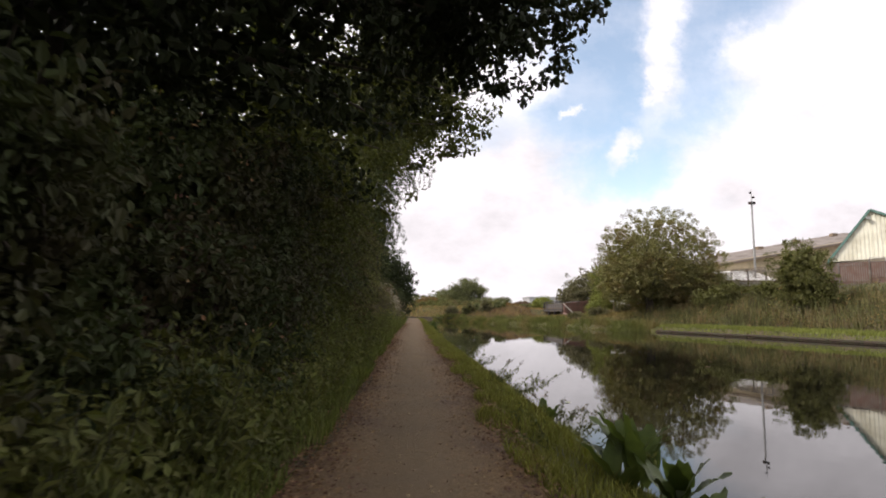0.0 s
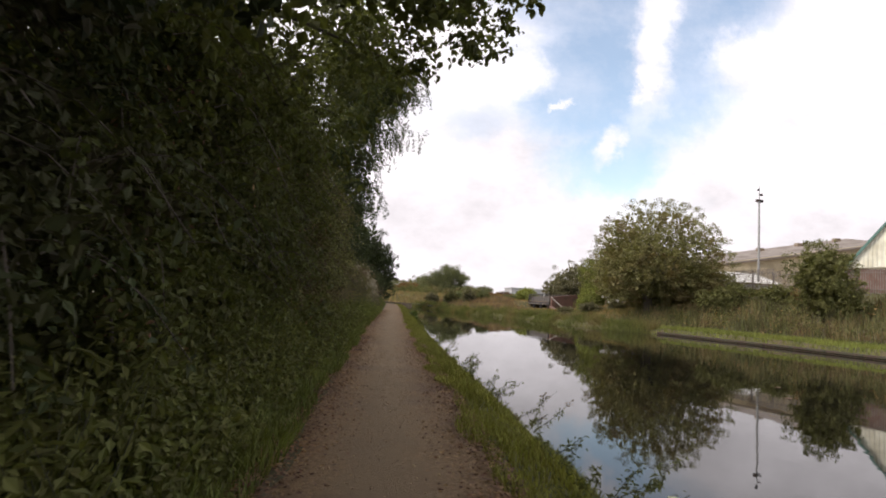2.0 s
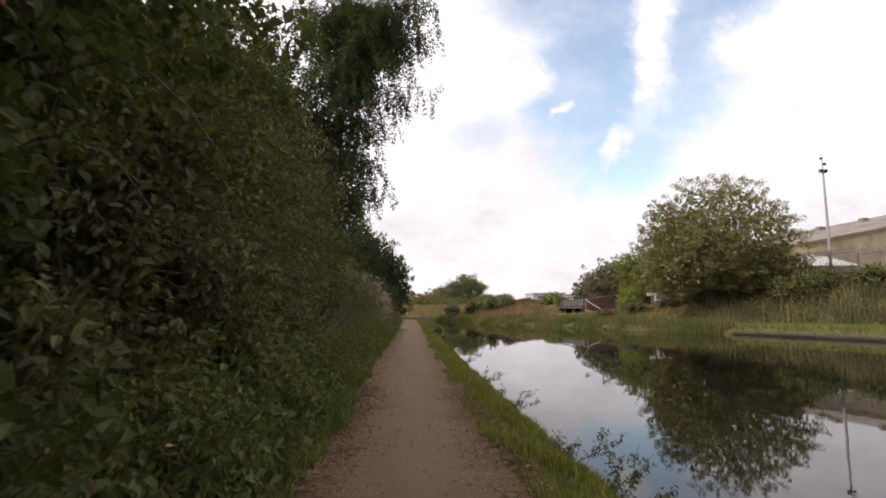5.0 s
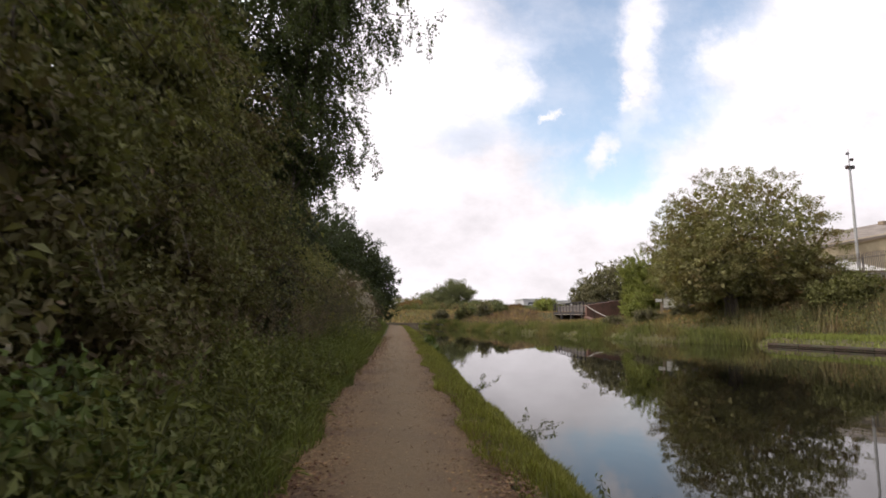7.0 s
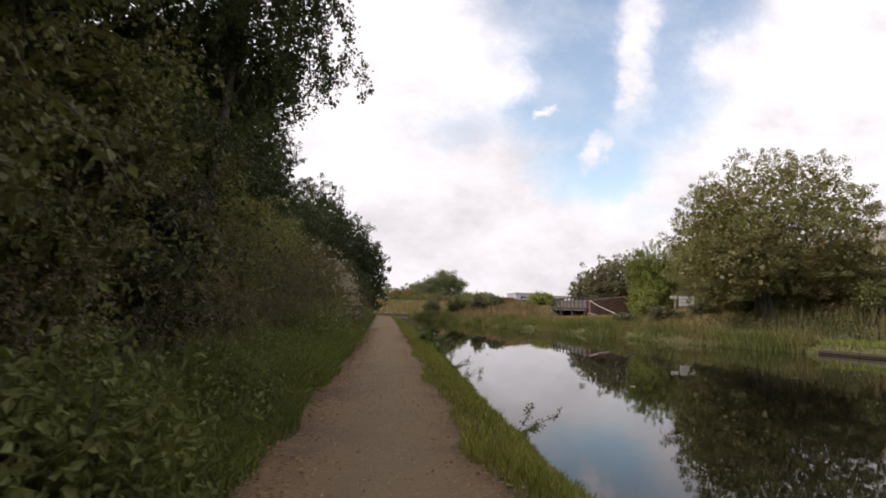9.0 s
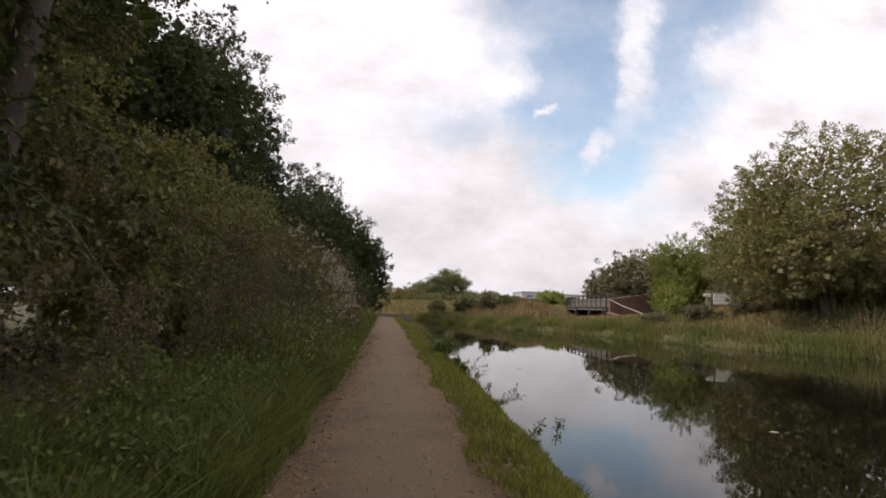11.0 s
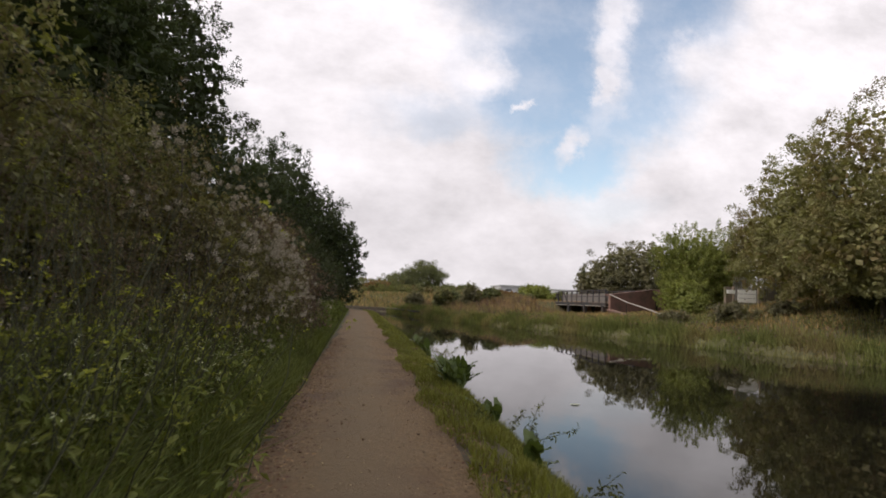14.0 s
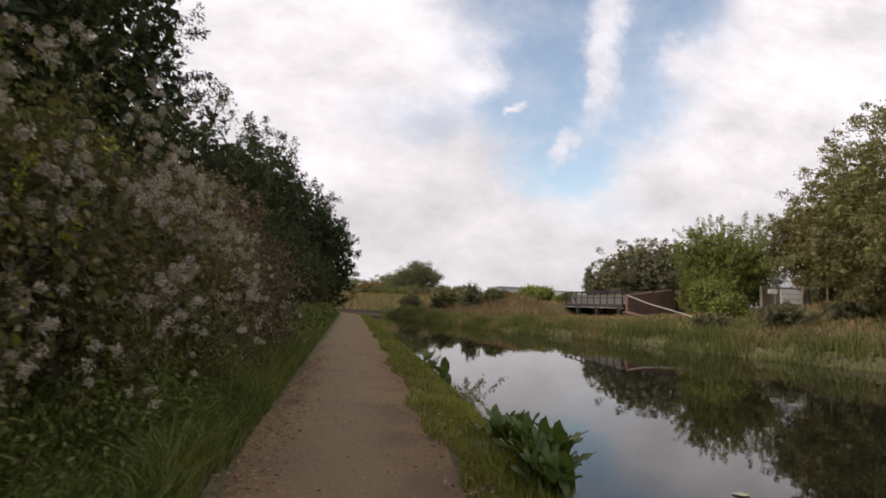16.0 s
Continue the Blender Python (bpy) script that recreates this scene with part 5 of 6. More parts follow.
for i, (y, x, r, h, leaf) in enumerate(HEDGE):
    g = gz(x, y)
    near = y < 62
    say = {"bramble": "tangled olive-brown brambles beside the towpath, colour brightened as if lit", "lit": "broad-leaved olive-green bush beside the towpath, colour lightened as if lit", "thicket": "tangled olive-green thicket beside the towpath, colour lightened for open light", "hedge": "dense green hedge bush beside the towpath, shade put into its dark leaf colour", "shrub": "grey-green bramble thicket beside the towpath", "purple": "purple-brown twiggy shrub beside the towpath"}[leaf]
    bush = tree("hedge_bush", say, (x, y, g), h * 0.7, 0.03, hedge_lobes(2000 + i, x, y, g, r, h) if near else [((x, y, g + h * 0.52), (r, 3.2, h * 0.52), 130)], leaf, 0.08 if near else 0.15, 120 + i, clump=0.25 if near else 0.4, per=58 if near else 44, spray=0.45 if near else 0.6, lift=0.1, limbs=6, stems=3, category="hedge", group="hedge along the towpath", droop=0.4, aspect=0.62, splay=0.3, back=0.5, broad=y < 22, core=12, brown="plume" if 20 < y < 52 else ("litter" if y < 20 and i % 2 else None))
    if 8 < y < 58:
        bramble_canes(bush, np.random.default_rng(900 + i), r, h, 34, "plume" if leaf == "purple" else leaf)


def scatter(rng, n, x0, x1, y0, y1):
    return np.stack([rng.uniform(x0, x1, n), rng.uniform(y0, y1, n)], 1)


def stuff(name, v, f, mat, label, category):
    return tagged(new(name, mesh_of(name, v, f, mat)), label, category, kind="stuff")


def on_ground(p, lift=0.0):
    return np.c_[p, ground_height(p[:, 0], p[:, 1]) + lift]


rng = np.random.default_rng(200)
# nettles and broad weeds: a sloping bank of leaves from the path's edge up to the hedge
for y0, y1, n, mat, reach, say in ((-2, 14, 32000, "nettle", 1.15, "shady nettles and ivy below the hedge"), (14, 30, 32000, "nettle", 1.1, "thick nettles below the hedge"), (30, 44, 13000, "verge", 0.8, "mixed green weeds below the hedge"),
                                   (44, 58, 20000, "verge", 1.0, "mixed weeds below the tall herbs"), (58, 104, 11000, "verge", 0.9, "weeds along the far verge")):
    p = scatter(rng, n, -3.0, -1.02, y0, y1)
    rise = np.clip((-0.98 - p[:, 0]) * 1.5, 0.03, reach) * (0.8 + 0.2 * np.sin(p[:, 1] * 2.3 + 2 * np.sin(p[:, 0] * 3)) + 0.16 * np.sin(p[:, 1] * 0.9) + rng.normal(size=n) * 0.12)
    q = on_ground(p)
    q[:, 2] += rise * rng.uniform(0.15, 1.0, n) ** 0.6
    v, f = leaf_quads(q, 0.08 if y0 < 30 else (0.06 if y0 < 58 else 0.16), rng, 0.35, np.array((0.35, 0, 0.1)), 0.6)
    stuff("weeds", v, f, mat, say, "weeds")


def grass_strip(name, rng, n, x0, x1, y0, y1, h, w, mat, label, edge=None, lean=0.5):
    p = scatter(rng, n, x0, x1, y0, y1)
    if edge:
        p = p[edge(p)]
    q = on_ground(p, -0.02)
    tuft = 0.65 + 0.5 * (0.5 + 0.5 * np.sin(p[:, 1] * 3.1 + 1.7 * np.sin(p[:, 0] * 5) + np.sin(p[:, 1] * 0.7) * 2))
    v, f = blades(q, h * tuft, w, rng, lean)
    return stuff(name, v, f, mat, label, "grass")


wob = lambda p, s: 0.09 * np.sin(p[:, 1] * 1.3 + s) + 0.06 * np.sin(p[:, 1] * 3.7 + 2 * s)
for y0, y1, n in ((-2, 18, 42000), (18, 36, 42000), (36, 58, 46000), (58, 104, 20000)):
    grass_strip("bank_grass", rng, n, 0.75, 2.65, y0, y1, 0.15, 0.007 if y0 < 50 else 0.016, "grass", "fresh green grass between towpath and water", lambda p: (p[:, 0] > path_right(p[:, 1]) - 0.2 + wob(p, 1)) & (canal_gap(p[:, 0], p[:, 1])[0] > -0.12))
    grass_strip("verge_grass", rng, n // 2, -2.2, -0.8, y0, y1, 0.24, 0.009 if y0 < 50 else 0.018, "verge", "rough grass along the hedge foot", lambda p: p[:, 0] < path_left(p[:, 1]) + 0.14 + wob(p, 4))


for y0, y1, n, h in ((22, 34, 26000, 0.36), (34, 46, 40000, 0.58), (46, 62, 28000, 0.42)):
    grass_strip("long_grass", rng, n, -2.7, -0.92, y0, y1, h, 0.007, "verge", "long arching green grass on the verge below the hedge", lambda p: p[:, 0] < path_left(p[:, 1]) + 0.02 + wob(p, 4), 0.9)


def beside_far(rng, n, d0, d1, y0, y1):
    """Points at d0 to d1 metres inland of the far water's edge."""
    line = np.array(FAR[::-1])
    y = rng.uniform(y0, y1, n)
    x = np.interp(y, line[:, 1][: -4], line[:, 0][: -4])
    return np.stack([x + rng.uniform(d0, d1, n), y], 1)


p = beside_far(rng, 26000, -0.5, 1.8, 55, 122)
h = 0.28 + 0.5 * np.clip(np.sin(p[:, 1] * 0.9 + 2 * np.sin(p[:, 1] * 0.37)) * np.sin(p[:, 0] * 1.7 + p[:, 1]) + 0.45, 0, 1.2)
v, f = far_blades(on_ground(p, -0.1).clip(min=(-99, -99, -0.75)), h * 1.05, 0.03, rng, 0.5)
stuff("reeds", v, f, "reed", "bright green reeds along the far water's edge", "reeds")
p = beside_far(rng, 44000, 1.2, 24.0, 58, 122)
v, f = far_blades(on_ground(p, -0.05), 0.34, 0.035, rng, 0.4)
stuff("rough_grass", v, f, "drygrass", "dry yellowed grass on the far bank", "grass")
p = beside_far(rng, 15000, 3.0, 15.0, 95, 126)
v, f = far_blades(on_ground(p[:8000], -0.05), 0.8, 0.045, rng, 0.4)
stuff("bank_weeds", v, f, "drygrass", "tall dry orange weeds on the raised bank", "weeds")
v, f = far_blades(on_ground(p[8000:], -0.05), 0.75, 0.045, rng, 0.5)
stuff("bank_herbs", v, f, "purple", "brown withered herbs on the raised bank", "weeds")
p = beside_far(rng, 14000, 1.5, 9.0, 55, 122)
v, f = far_blades(on_ground(p, -0.05), 0.38, 0.03, rng, 0.4)
stuff("green_grass", v, f, "reed", "green grass tufts on the far bank", "grass")
p = beside_far(rng, 30000, -0.2, 3.6, -10, 55)
v, f = far_blades(on_ground(p, -0.03), 0.26, 0.03, rng, 0.4)
stuff("quay_grass", v, f, "lawn", "short lit grass on the quay", "grass")
p = beside_far(rng, 18000, 3.3, 13.0, -5, 62)
h = 0.7 + 0.7 * np.clip(np.sin(p[:, 0] * 1.1) * np.sin(p[:, 1] * 0.8) + 0.5, 0, 1)
v, f = far_blades(on_ground(p, -0.05), h, 0.035, rng, 0.35)
stuff("tall_weeds", v, f, "weed", "tall yellow-green weeds below the fence", "weeds")
for mat, n, say in (("shrub", 230, "leafy green weeds below the fence"), ("weed", 200, "yellowing leafy weeds below the fence"), ("drygrass", 70, "pale seeding weeds below the fence")):
    c = on_ground(beside_far(rng, n, 3.3, 13.0, -5, 62), 0.45)
    v, f = leaf_quads(np.repeat(c, 75, axis=0) + rng.normal(size=(75 * n, 3)) * (0.5, 0.5, 0.4), 0.15, rng, 0.1)
    stuff("weed_leaves", v, f, mat, say, "weeds")
p = scatter(rng, 30000, -60, 110, 135, 300)
p = p[canal_gap(p[:, 0], p[:, 1])[0] > 0.5]
mixed = rng.uniform(size=len(p)) < 0.45 + 0.35 * np.sin(p[:, 0] * 0.16 + np.sin(p[:, 1] * 0.11) * 2)
v, f = far_blades(on_ground(p[mixed], -0.1), 0.6, 0.12, rng, 0.4)
stuff("field_grass", v, f, "drygrass", "dry grass field beyond the bend", "grass")
v, f = far_blades(on_ground(p[~mixed], -0.1), 0.75, 0.12, rng, 0.4)
stuff("field_weeds", v, f, "verge", "olive-green weeds on the field beyond the bend", "weeds")

p = scatter(rng, 26000, -30, 16, 122, 165)
p = p[canal_gap(p[:, 0], p[:, 1])[0] > 0.3]
v, f = far_blades(on_ground(p[:10000], -0.1), 0.8, 0.07, rng, 0.4)
stuff("bend_weeds", v, f, "weed", "tall yellow-green weeds beyond the canal bend", "weeds")
v, f = far_blades(on_ground(p[10000:], -0.1), 0.8, 0.07, rng, 0.4)
stuff("bend_grass", v, f, "drygrass", "tall dry orange grass beyond the canal bend", "grass")
p = beside_far(rng, 90, 0.8, 4.0, 62, 96)
c = on_ground(p, 0.25)
v, f = leaf_quads(np.repeat(c, 40, axis=0) + rng.normal(size=(3600, 3)) * (0.4, 0.4, 0.22), 0.13, rng, 0.1)
stuff("dry_herbs", v, f, "purple", "withered brown herbs along the far bank", "weeds")
p = beside_far(rng, 320, 0.2, 7.0, 56, 120)
c = on_ground(p, 0.2)
v, f = leaf_quads(np.repeat(c, 40, axis=0) + rng.normal(size=(12800, 3)) * (0.4, 0.4, 0.2), 0.14, rng, 0.1)
stuff("low_herbs", v, f, "shrub", "low green herbs scattered over the far bank", "weeds")


# ---- tall herbs, bank plants and small things ----
def herb(name, label, category, group, stems, height, seed, leaf, tops=None, top_from=0.5, top_size=0.03, top_n=60, leaf_size=0.07, leaf_n=26, spread=0.35, puff=0.05, side=0.12):
    """A clump of upright stems with leaves, and plumes, puffs or flowers towards the tips."""
    rng = np.random.default_rng(seed)
    ob = thing(name, (0, 0, -50), label, category, group)
    lp, tp = [], []
    for s in range(stems):
        h = height * rng.uniform(0.7, 1.12)
        foot = np.r_[rng.normal(size=2) * spread * 0.5, -0.05]
        tip = foot + np.r_[rng.normal(size=2).clip(-1.3, 1.3) * spread * 1.2, h]
        line = limb_path(rng, foot, tip, 6, sag=-0.05, wobble=0.16)
        v, f = tube(line, np.linspace(0.006, 0.002, 6), 4)
        part("stem", mesh_of("stem", v, f, "stem", True), ob)
        t = np.linspace(0, 1, 6)
        u = rng.uniform(0.1, 0.95 if not tops else top_from + 0.15, leaf_n)
        lp.append(np.stack([np.interp(u, t, line[:, c]) for c in range(3)], 1) + rng.normal(size=(leaf_n, 3)) * (0.03, 0.03, 0.02))
        if tops:
            k = max(3, top_n // 9)
            u = rng.uniform(top_from, 1, k)
            c = np.stack([np.interp(u, t, line[:, a]) for a in range(3)], 1)
            twig = unit(rng.normal(size=(k, 3)) * (0.7, 0.7, 0.3) + (0, 0, 0.75)) * (side * rng.uniform(0.8, 1.8, k) * (1.15 - u))[:, None]
            if puff < 0.03:
                twig, c = twig * 0, c + twig
            tp.append(np.repeat(c, 9, axis=0) + np.repeat(twig, 9, axis=0) * rng.uniform(0, 1, (k * 9, 1)) + rng.normal(size=(k * 9, 3)) * puff * (0.45 if puff >= 0.03 else 1.0))
    v, f = leaf_quads(np.concatenate(lp), leaf_size, rng, 0.5, None, 0.38)
    tagged(part("foliage", mesh_of("foliage", v, f, leaf), ob), kind="stuff")
    if tops:
        v, f = leaf_quads(np.concatenate(tp), top_size, rng, 0.0, None, 0.7)
        tagged(part("plume", mesh_of("plume", v, f, tops), ob), kind="stuff")
    return ob


def plant_out(sample, places, rng):
    """Sets copies of a sample plant at the places; the sample itself takes the first."""
    for i, (x, y) in enumerate(places):
        m = pose(x, y, gz(x, y), rng.uniform(-5, 5), rng.uniform(-2, 9), rng.uniform(0, 360))
        if i == 0:
            sample.matrix_basis = m
        else:
            copy_thing(sample, m)


prng = random.Random(77)


def spots(n, x0, x1, y0, y1):
    return [(prng.uniform(x0, x1), y0 + (y1 - y0) * (i + prng.random()) / n) for i in range(n)]


mug = [herb("mugwort", "tall brown-green mugwort gone to seed beside the towpath", "herb", "mugwort along the verge", 9, h, 300 + i, "mugwort", "plume", 0.42, 0.03, 110, spread=0.36, puff=0.035, side=0.26, leaf_size=0.055, leaf_n=52) for i, h in enumerate((3.0, 2.3, 1.6))]
plant_out(mug[0], spots(9, -3.1, -2.3, 41, 47) + spots(4, -3.4, -2.9, 48, 53), prng)
plant_out(mug[1], spots(8, -2.7, -2.1, 39, 46), prng)
plant_out(mug[2], spots(14, -3.0, -2.3, 25, 42), prng)
fluff = [herb("willowherb", "willowherb with pale fluffy seed heads", "herb", "seeding willowherb", 10, h, 320 + i, "mugwort", "fluff", 0.6, 0.028, 36, spread=0.45, puff=0.028, side=0.42, leaf_size=0.055, leaf_n=52) for i, h in enumerate((2.8, 2.2, 1.6))]
plant_out(fluff[0], spots(1, -2.6, -2.2, 52, 54), prng)
plant_out(fluff[1], spots(3, -2.6, -2.2, 51, 55), prng)
plant_out(fluff[2], spots(2, -1.9, -1.5, 50, 54), prng)
gold = herb("goldenrod", "goldenrod with yellow flower heads among the herbs", "herb", "goldenrod", 6, 2.0, 340, "mugwort", "yellow", 0.75, 0.035, 90, spread=0.25, puff=0.04, side=0.12)
plant_out(gold, [(-2.3, 47.9)], prng)
mustard = [herb("hedge_mustard", "straggling yellow-green herb with tiny yellow flowers", "herb", "yellow-flowered herbs", 15, h, 345 + i, "fresh", "yellow", 0.4, 0.016, 18, leaf_size=0.075, leaf_n=44, spread=0.62, puff=0.012, side=0.4) for i, h in enumerate((2.3, 1.7))]
plant_out(mustard[0], spots(9, -2.5, -1.9, 39.5, 45.5), prng)
plant_out(mustard[1], spots(9, -2.1, -1.6, 39.5, 45.5), prng)
daisy = [herb("white_mustard", "sprawling green herb dotted with small white flowers", "herb", "white-flowered herbs", 14, h, 350 + i, "verge", "white", 0.55, 0.010, 9, leaf_size=0.085, leaf_n=34, spread=0.5, puff=0.012, side=0.3) for i, h in enumerate((1.3, 0.95))]
plant_out(daisy[0], spots(6, -2.3, -1.6, 39, 45), prng)
plant_out(daisy[1], spots(4, -1.9, -1.6, 39, 46), prng)
nettle = [herb("nettle", "leafy nettle at the hedge foot", "herb", "nettles at the hedge foot", 12, h, 360 + i, "nettle", None, leaf_size=0.11, leaf_n=30, spread=0.2) for i, h in enumerate((0.85, 1.15, 0.6))]
plant_out(nettle[0], spots(18, -1.85, -1.4, 1, 31), prng)
plant_out(nettle[1], spots(22, -2.1, -1.5, 0, 33), prng)
plant_out(nettle[2], spots(24, -1.6, -1.3, 1, 36), prng)


def clematis_thicket(at, r, h, seed, heads):
    """A tangled bush with round fluffy seed heads over its outside."""
    rng = np.random.default_rng(seed)
    g = gz(*at)
    ob = tree("clematis_thicket", "brown-green thicket covered in cream fluffy seed heads", (*at, g), h * 0.7, 0.03, [((*at, g + h * 0.5), (r, 1.5, h * 0.52), 180)], "mugwort", 0.06, seed, clump=0.22, per=40, limbs=6, stems=3, splay=0.3, category="thicket", group="fluffy thickets", back=0.35, core=9, brown="purple")
    bunches = int(heads * 0.5)
    d = unit(rng.normal(size=(bunches, 3)) * (0.7, 0.8, 0.6) + (0.75, -0.35, 0.45))
    c = d * (r, 1.5, h * 0.52) * rng.uniform(0.96, 1.14, bunches)[:, None] + (0, 0, h * 0.5)
    c = np.repeat(c, 4, axis=0) + rng.normal(size=(bunches * 4, 3)) * (0.12, 0.13, 0.11)
    k = 110
    s = np.repeat(rng.uniform(0.03, 0.062, len(c)), k)[:, None] * rng.uniform(0, 1, (len(c) * k, 1)) ** 0.4
    v, f = leaf_quads(np.repeat(c, k, axis=0) + unit(rng.normal(size=(len(c) * k, 3))) * s, 0.021, rng, 0.0, None, 0.6)
    tagged(part("seed_fluff", mesh_of("seed_fluff", v, f, "fluff"), ob, "cream fluffy seed heads"), kind="stuff")


for at, r, h, s, heads in (((-2.6, 46.9), 1.1, 3.4, 501, 42), ((-2.4, 49.0), 1.1, 3.3, 502, 84), ((-2.3, 51.2), 1.05, 2.8, 503, 74), ((-2.3, 53.2), 0.95, 2.4, 504, 40)):
    clematis_thicket(at, r, h, s, heads)
rng = np.random.default_rng(520)
p = scatter(rng, 5200, -2.3, -1.15, 15.5, 25)
rise = np.clip((-1.05 - p[:, 0]) * 1.0, 0.04, 1.1) * (0.8 + 0.3 * np.sin(p[:, 1] * 1.9))
q = on_ground(p)
q[:, 2] += rise * rng.uniform(0.5, 1.08, len(p))
v, f = broad_leaves(q, 0.1, rng, 0.25, np.array((0.5, -0.2, 0.2)), 0.85)
stuff("ivy_leaves", v, f, "dock", "broad green leaves climbing over the hedge foot", "weeds")
for i, (x, y, s) in enumerate(((4.52, 49.63, 0.22), (6.64, 40.26, 0.2), (3.25, 12.45, 0.16), (7.3, 10.0, 0.07), (10.4, 20.0, 0.25), (7.2, 37.3, 0.08), (11.6, 22.0, 0.25))):
    r = random.Random(i)
    me = bmesh.new()
    ring = [me.verts.new((s * 0.5 * math.cos(a) * r.uniform(0.7, 1.1), s * 0.35 * math.sin(a) * r.uniform(0.7, 1.1), 0.004 + 0.01 * r.random())) for a in np.arange(7) * 2 * math.pi / 7]
    me.faces.new(ring)
    bmesh.ops.solidify(me, geom=me.faces[:], thickness=0.006)
    ob = tagged(new("floating_scrap", from_bm("floating_scrap", me, "white" if i < 3 else "litter")), "small pale scrap floating on the canal" if i < 3 else "small brown leaf floating on the canal", "litter", "scraps on the water")
    ob.location = (x, y, WATER + 0.004)


def broad_plant(name, label, category, at, seed, leaves, length, width, mat="dock", upright=0.8, group=""):
    """A plant of large single leaves, each arched along a midrib with a waved edge."""
    rng = np.random.default_rng(seed)
    ob = thing(name, (*at, gz(*at)), label, category, group)
    for i in range(leaves):
        L = length * rng.uniform(0.55, 1.1)
        W = width * rng.uniform(0.7, 1.15) * L / length
        n, k = 9, 5
        t = np.linspace(0, 1, n)
        up = upright * rng.uniform(0.5, 1.15)
        a = rng.uniform(0, 2 * np.pi)
        r = L * (t * math.cos(up) + 0.12 * t ** 2)
        z = L * (t * math.sin(up) - 0.14 * t ** 2.4) + 0.03
        wid = W * np.sin(np.pi * np.clip(t * 0.93 + 0.05, 0, 1) ** 0.75) ** 0.85 * (t > 0.12) + 0.012
        c = np.linspace(-1, 1, k)
        side = c[None] * wid[:, None]
        lift = 0.22 * np.abs(side) + 0.018 * np.sin(t * 17 + i)[:, None] * c[None]
        x = r[:, None] + 0 * side
        v = np.stack([x * math.cos(a) - side * math.sin(a), x * math.sin(a) + side * math.cos(a), z[:, None] + lift], -1).reshape(-1, 3) + np.r_[rng.normal(size=2) * 0.2 * length, rng.uniform(0, 0.55) * length * (i > 4)]
        ii, jj = np.meshgrid(np.arange(n - 1), np.arange(k - 1), indexing="ij")
        f = np.stack([ii * k + jj, ii * k + jj + 1, (ii + 1) * k + jj + 1, (ii + 1) * k + jj], -1).reshape(-1, 4)
        part("leaf", mesh_of("leaf", v, f, mat, True), ob)
    return ob


DOCKS = [((1.75, 48.1), 50, 0.34, 0.055), ((1.85, 48.6), 60, 0.42, 0.06), ((1.9, 49.2), 60, 0.42, 0.06), ((1.9, 49.8), 46, 0.36, 0.055), ((2.2, 55.6), 12, 0.45, 0.1), ((2.2, 58.5), 10, 0.4, 0.09), ((1.75, 5.4), 20, 0.5, 0.09), ((1.95, 4.9), 16, 0.45, 0.085), ((2.1, 9.6), 8, 0.3, 0.08), ((1.85, 44.2), 8, 0.3, 0.07), ((1.95, 46.4), 10, 0.32, 0.08)]
for i, (at, k, L, W) in enumerate(DOCKS):
    broad_plant("comfrey", "broad-leaved green comfrey clump at the water's edge", "plant", at, 400 + i, k, L, W, upright=1.35, group="comfrey on the bank")
for i, (at, L) in enumerate((((-1.5, 12.6), 0.22), ((-1.45, 14.4), 0.2), ((-1.6, 21.5), 0.2), ((-1.55, 13.4), 0.18))):
    broad_plant("bindweed", "hedge-foot plant with large pale green leaves", "plant", at, 430 + i, 14, L, 0.09, "dock", 1.0, "large-leaved hedge plants")
bank = [herb("balsam", "leafy waterside herb leaning over the canal", "herb", "waterside herbs", 7, h, 370 + i, "nettle", tops, 0.7, 0.03, 27, leaf_size=0.058, leaf_n=56, spread=0.4, puff=0.015, side=0.08) for i, (h, tops) in enumerate(((0.42, None), (0.55, "plume"), (0.34, None)))]
plant_out(bank[0], [(1.8 + 0.006 * max(0, y - 36), y) for y in (6.2, 11.2, 19.2, 45.2, 52.5, 56.5, 60, 64)], prng)
plant_out(bank[1], [(1.95, 8.3), (2.0, 14.8), (1.9, 20.1), (2.05, 53.2), (2.1, 62)], prng)
plant_out(bank[2], [(1.72 + 0.1 * prng.random(), y) for y in (3.4, 7.2, 10.4, 12.4, 16, 17.6, 21.2, 24.6, 28.4, 33.9, 38.4, 41.0, 43.1)], prng)

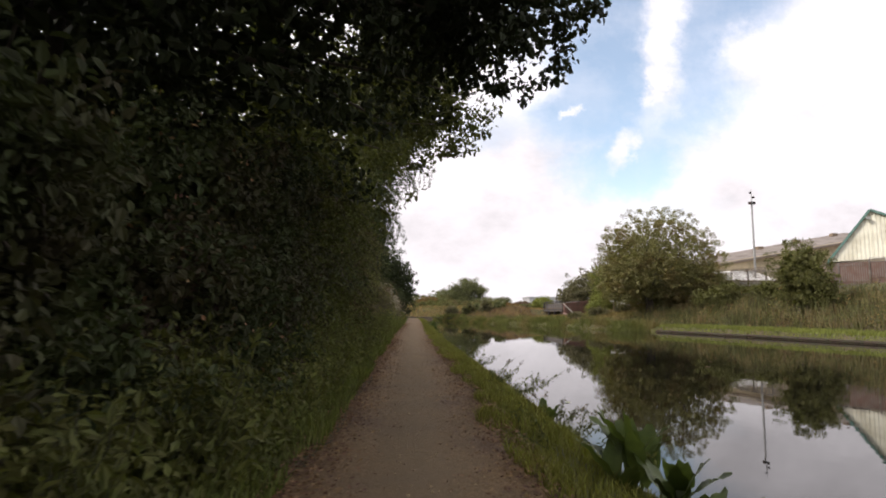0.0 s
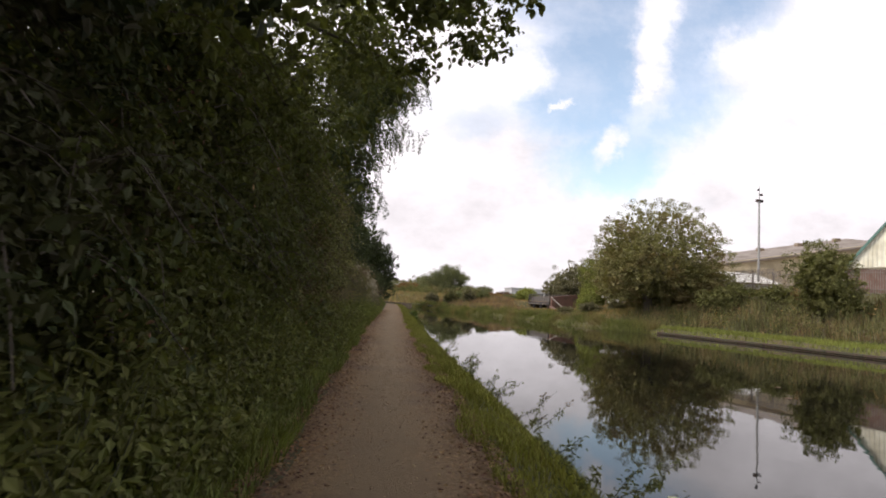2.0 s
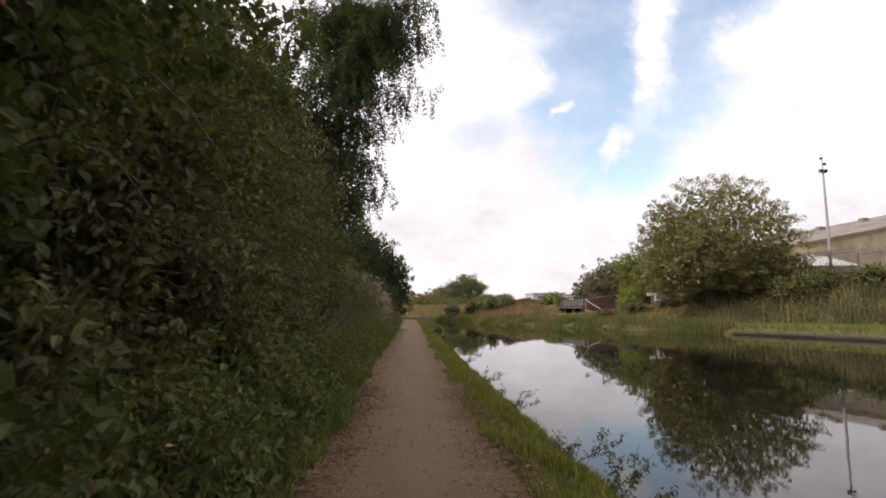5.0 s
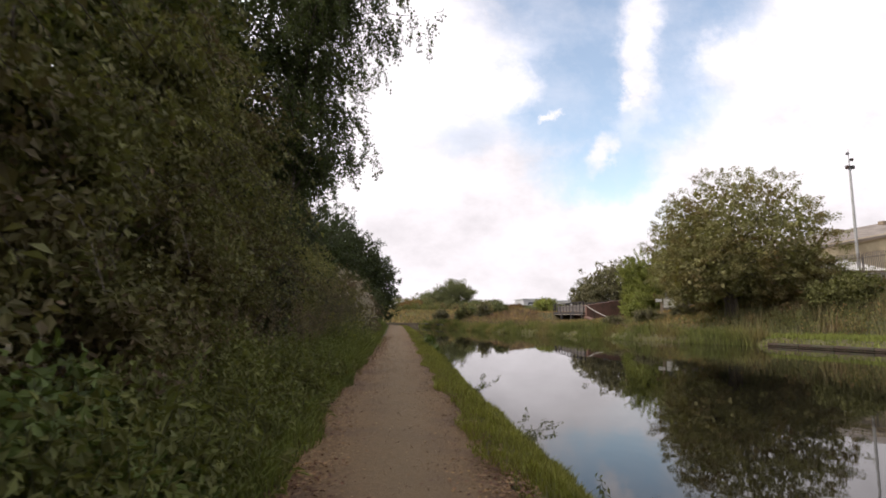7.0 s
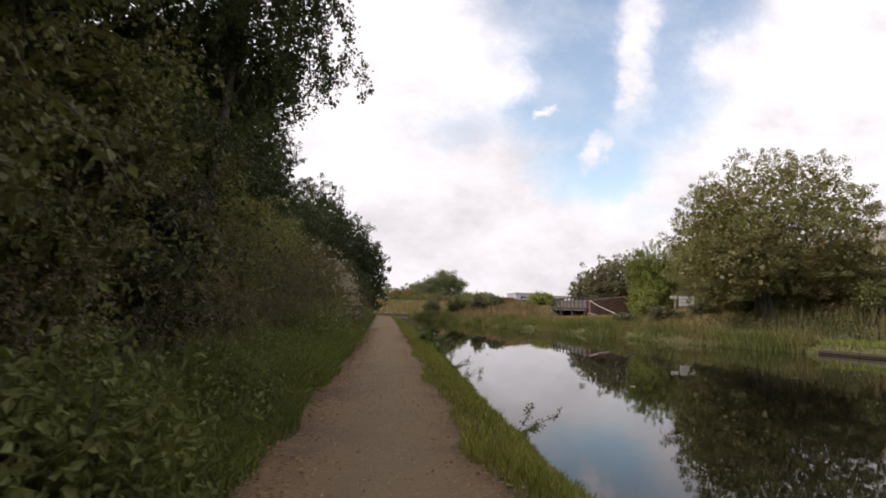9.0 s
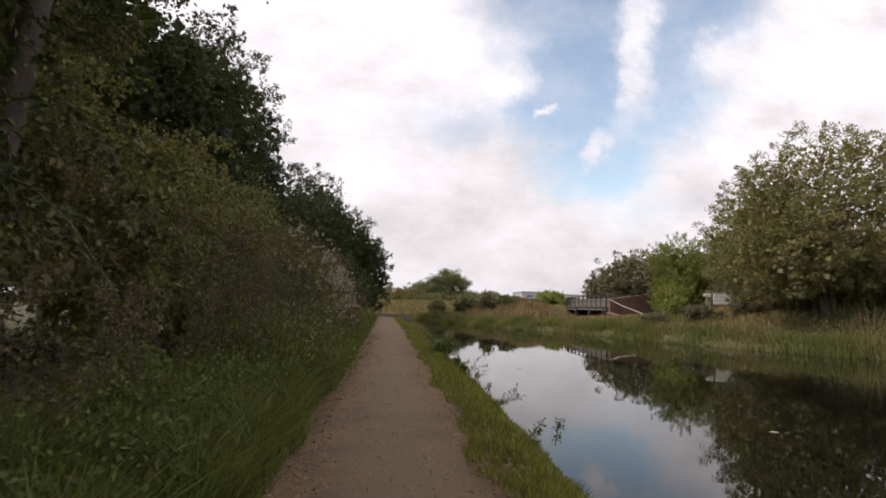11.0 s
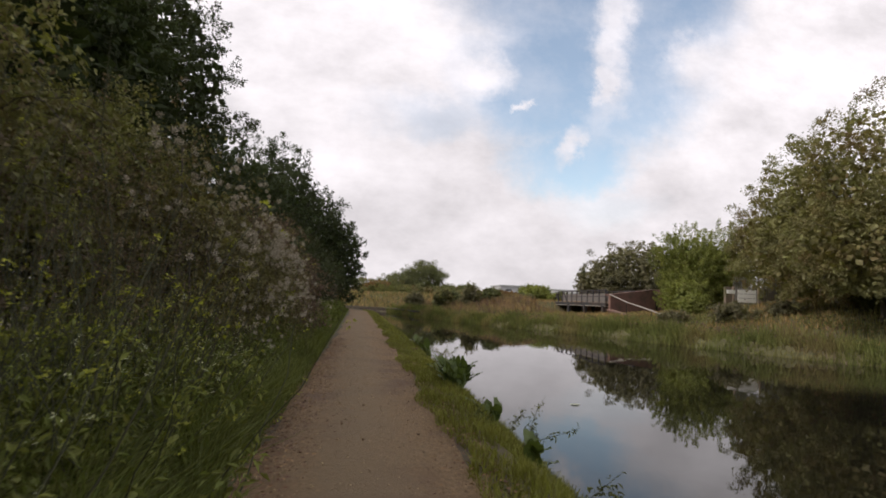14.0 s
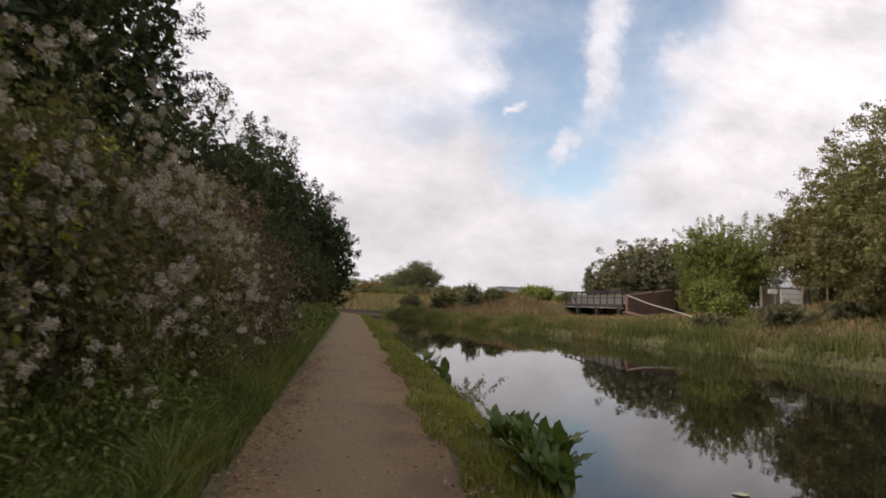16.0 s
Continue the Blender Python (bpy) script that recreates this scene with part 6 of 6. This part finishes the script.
# gravel and fallen leaves on the towpath
rng = np.random.default_rng(500)
octa = np.array([(1, 0, 0), (0, 1, 0), (-1, 0, 0), (0, -1, 0), (0, 0, 0.8), (0, 0, -0.8)], float)
of = np.array([(0, 1, 4), (1, 2, 4), (2, 3, 4), (3, 0, 4), (1, 0, 5), (2, 1, 5), (3, 2, 5), (0, 3, 5)])
n = 12000
p = scatter(rng, n, -0.98, 1.05, 1.5, 62)
keep = rng.uniform(size=n) < 0.35 + 0.65 * np.abs(p[:, 0]) ** 1.5
p = p[keep]
n = len(p)
bare = p[:, 0].copy()
p[:, 0] += path_mid(p[:, 1])
s = rng.uniform(0.004, 0.013, n)
zed = 0.045 + 0.03 * (1 - bare ** 2).clip(-0.5)
a = rng.uniform(0, 2 * np.pi, n)
ca, sa = np.cos(a)[:, None], np.sin(a)[:, None]
o = octa[None] * (s[:, None, None] * rng.uniform(0.6, 1.4, (n, 1, 3)))
v = np.stack([o[..., 0] * ca - o[..., 1] * sa + p[:, :1], o[..., 0] * sa + o[..., 1] * ca + p[:, 1:], o[..., 2] + zed[:, None] + 0.002], -1).reshape(-1, 3)
f = (of[None] + np.arange(n)[:, None, None] * 6).reshape(-1, 3)
stuff("gravel", v, f, "stone", "loose brown and grey gravel on the towpath", "gravel")
n = 36000
side = rng.choice((-1, 1), n, p=(0.58, 0.42))
off = np.abs(rng.normal(size=n)) * 0.28
x = np.where(side < 0, -1.05 + off, 1.12 - off)
y = np.where(rng.uniform(size=n) < 0.7, rng.uniform(1, 26, n), rng.uniform(20, 58, n))
q = np.c_[x + path_mid(y), y, np.where(np.abs(x) < 1.0, 0.045 + 0.03 * (1 - x ** 2).clip(0), 0.06) + 0.012]
v, f = leaf_quads(q, 0.048, rng, 0.0, None, 0.7)
v[:, 2] = np.repeat(q[:, 2], 4) + (v[:, 2] - np.repeat(q[:, 2], 4)) * 0.3 + 0.004
stuff("leaf_litter", v, f, "litter", "brown fallen leaves along the towpath's edges", "fallen leaves")
for x, y, a, L in ((-0.8, 20.4, 30, 0.4), (-0.85, 24.1, 10, 0.3), (0.9, 15.2, 70, 0.25), (-0.75, 39.5, 50, 0.22)):
    tw = thing("twig", (x, y, 0.07), "short broken twig lying on the gravel", "twig", "twigs on the towpath")
    v, f = tube([(0, 0, 0), (L * 0.5, 0.02, 0.015), (L, -0.01, 0.0)], (0.008, 0.007, 0.003), 5)
    part("stick", mesh_of("stick", v, f, "bark", True), tw).rotation_euler = (0, 0, radians(a))
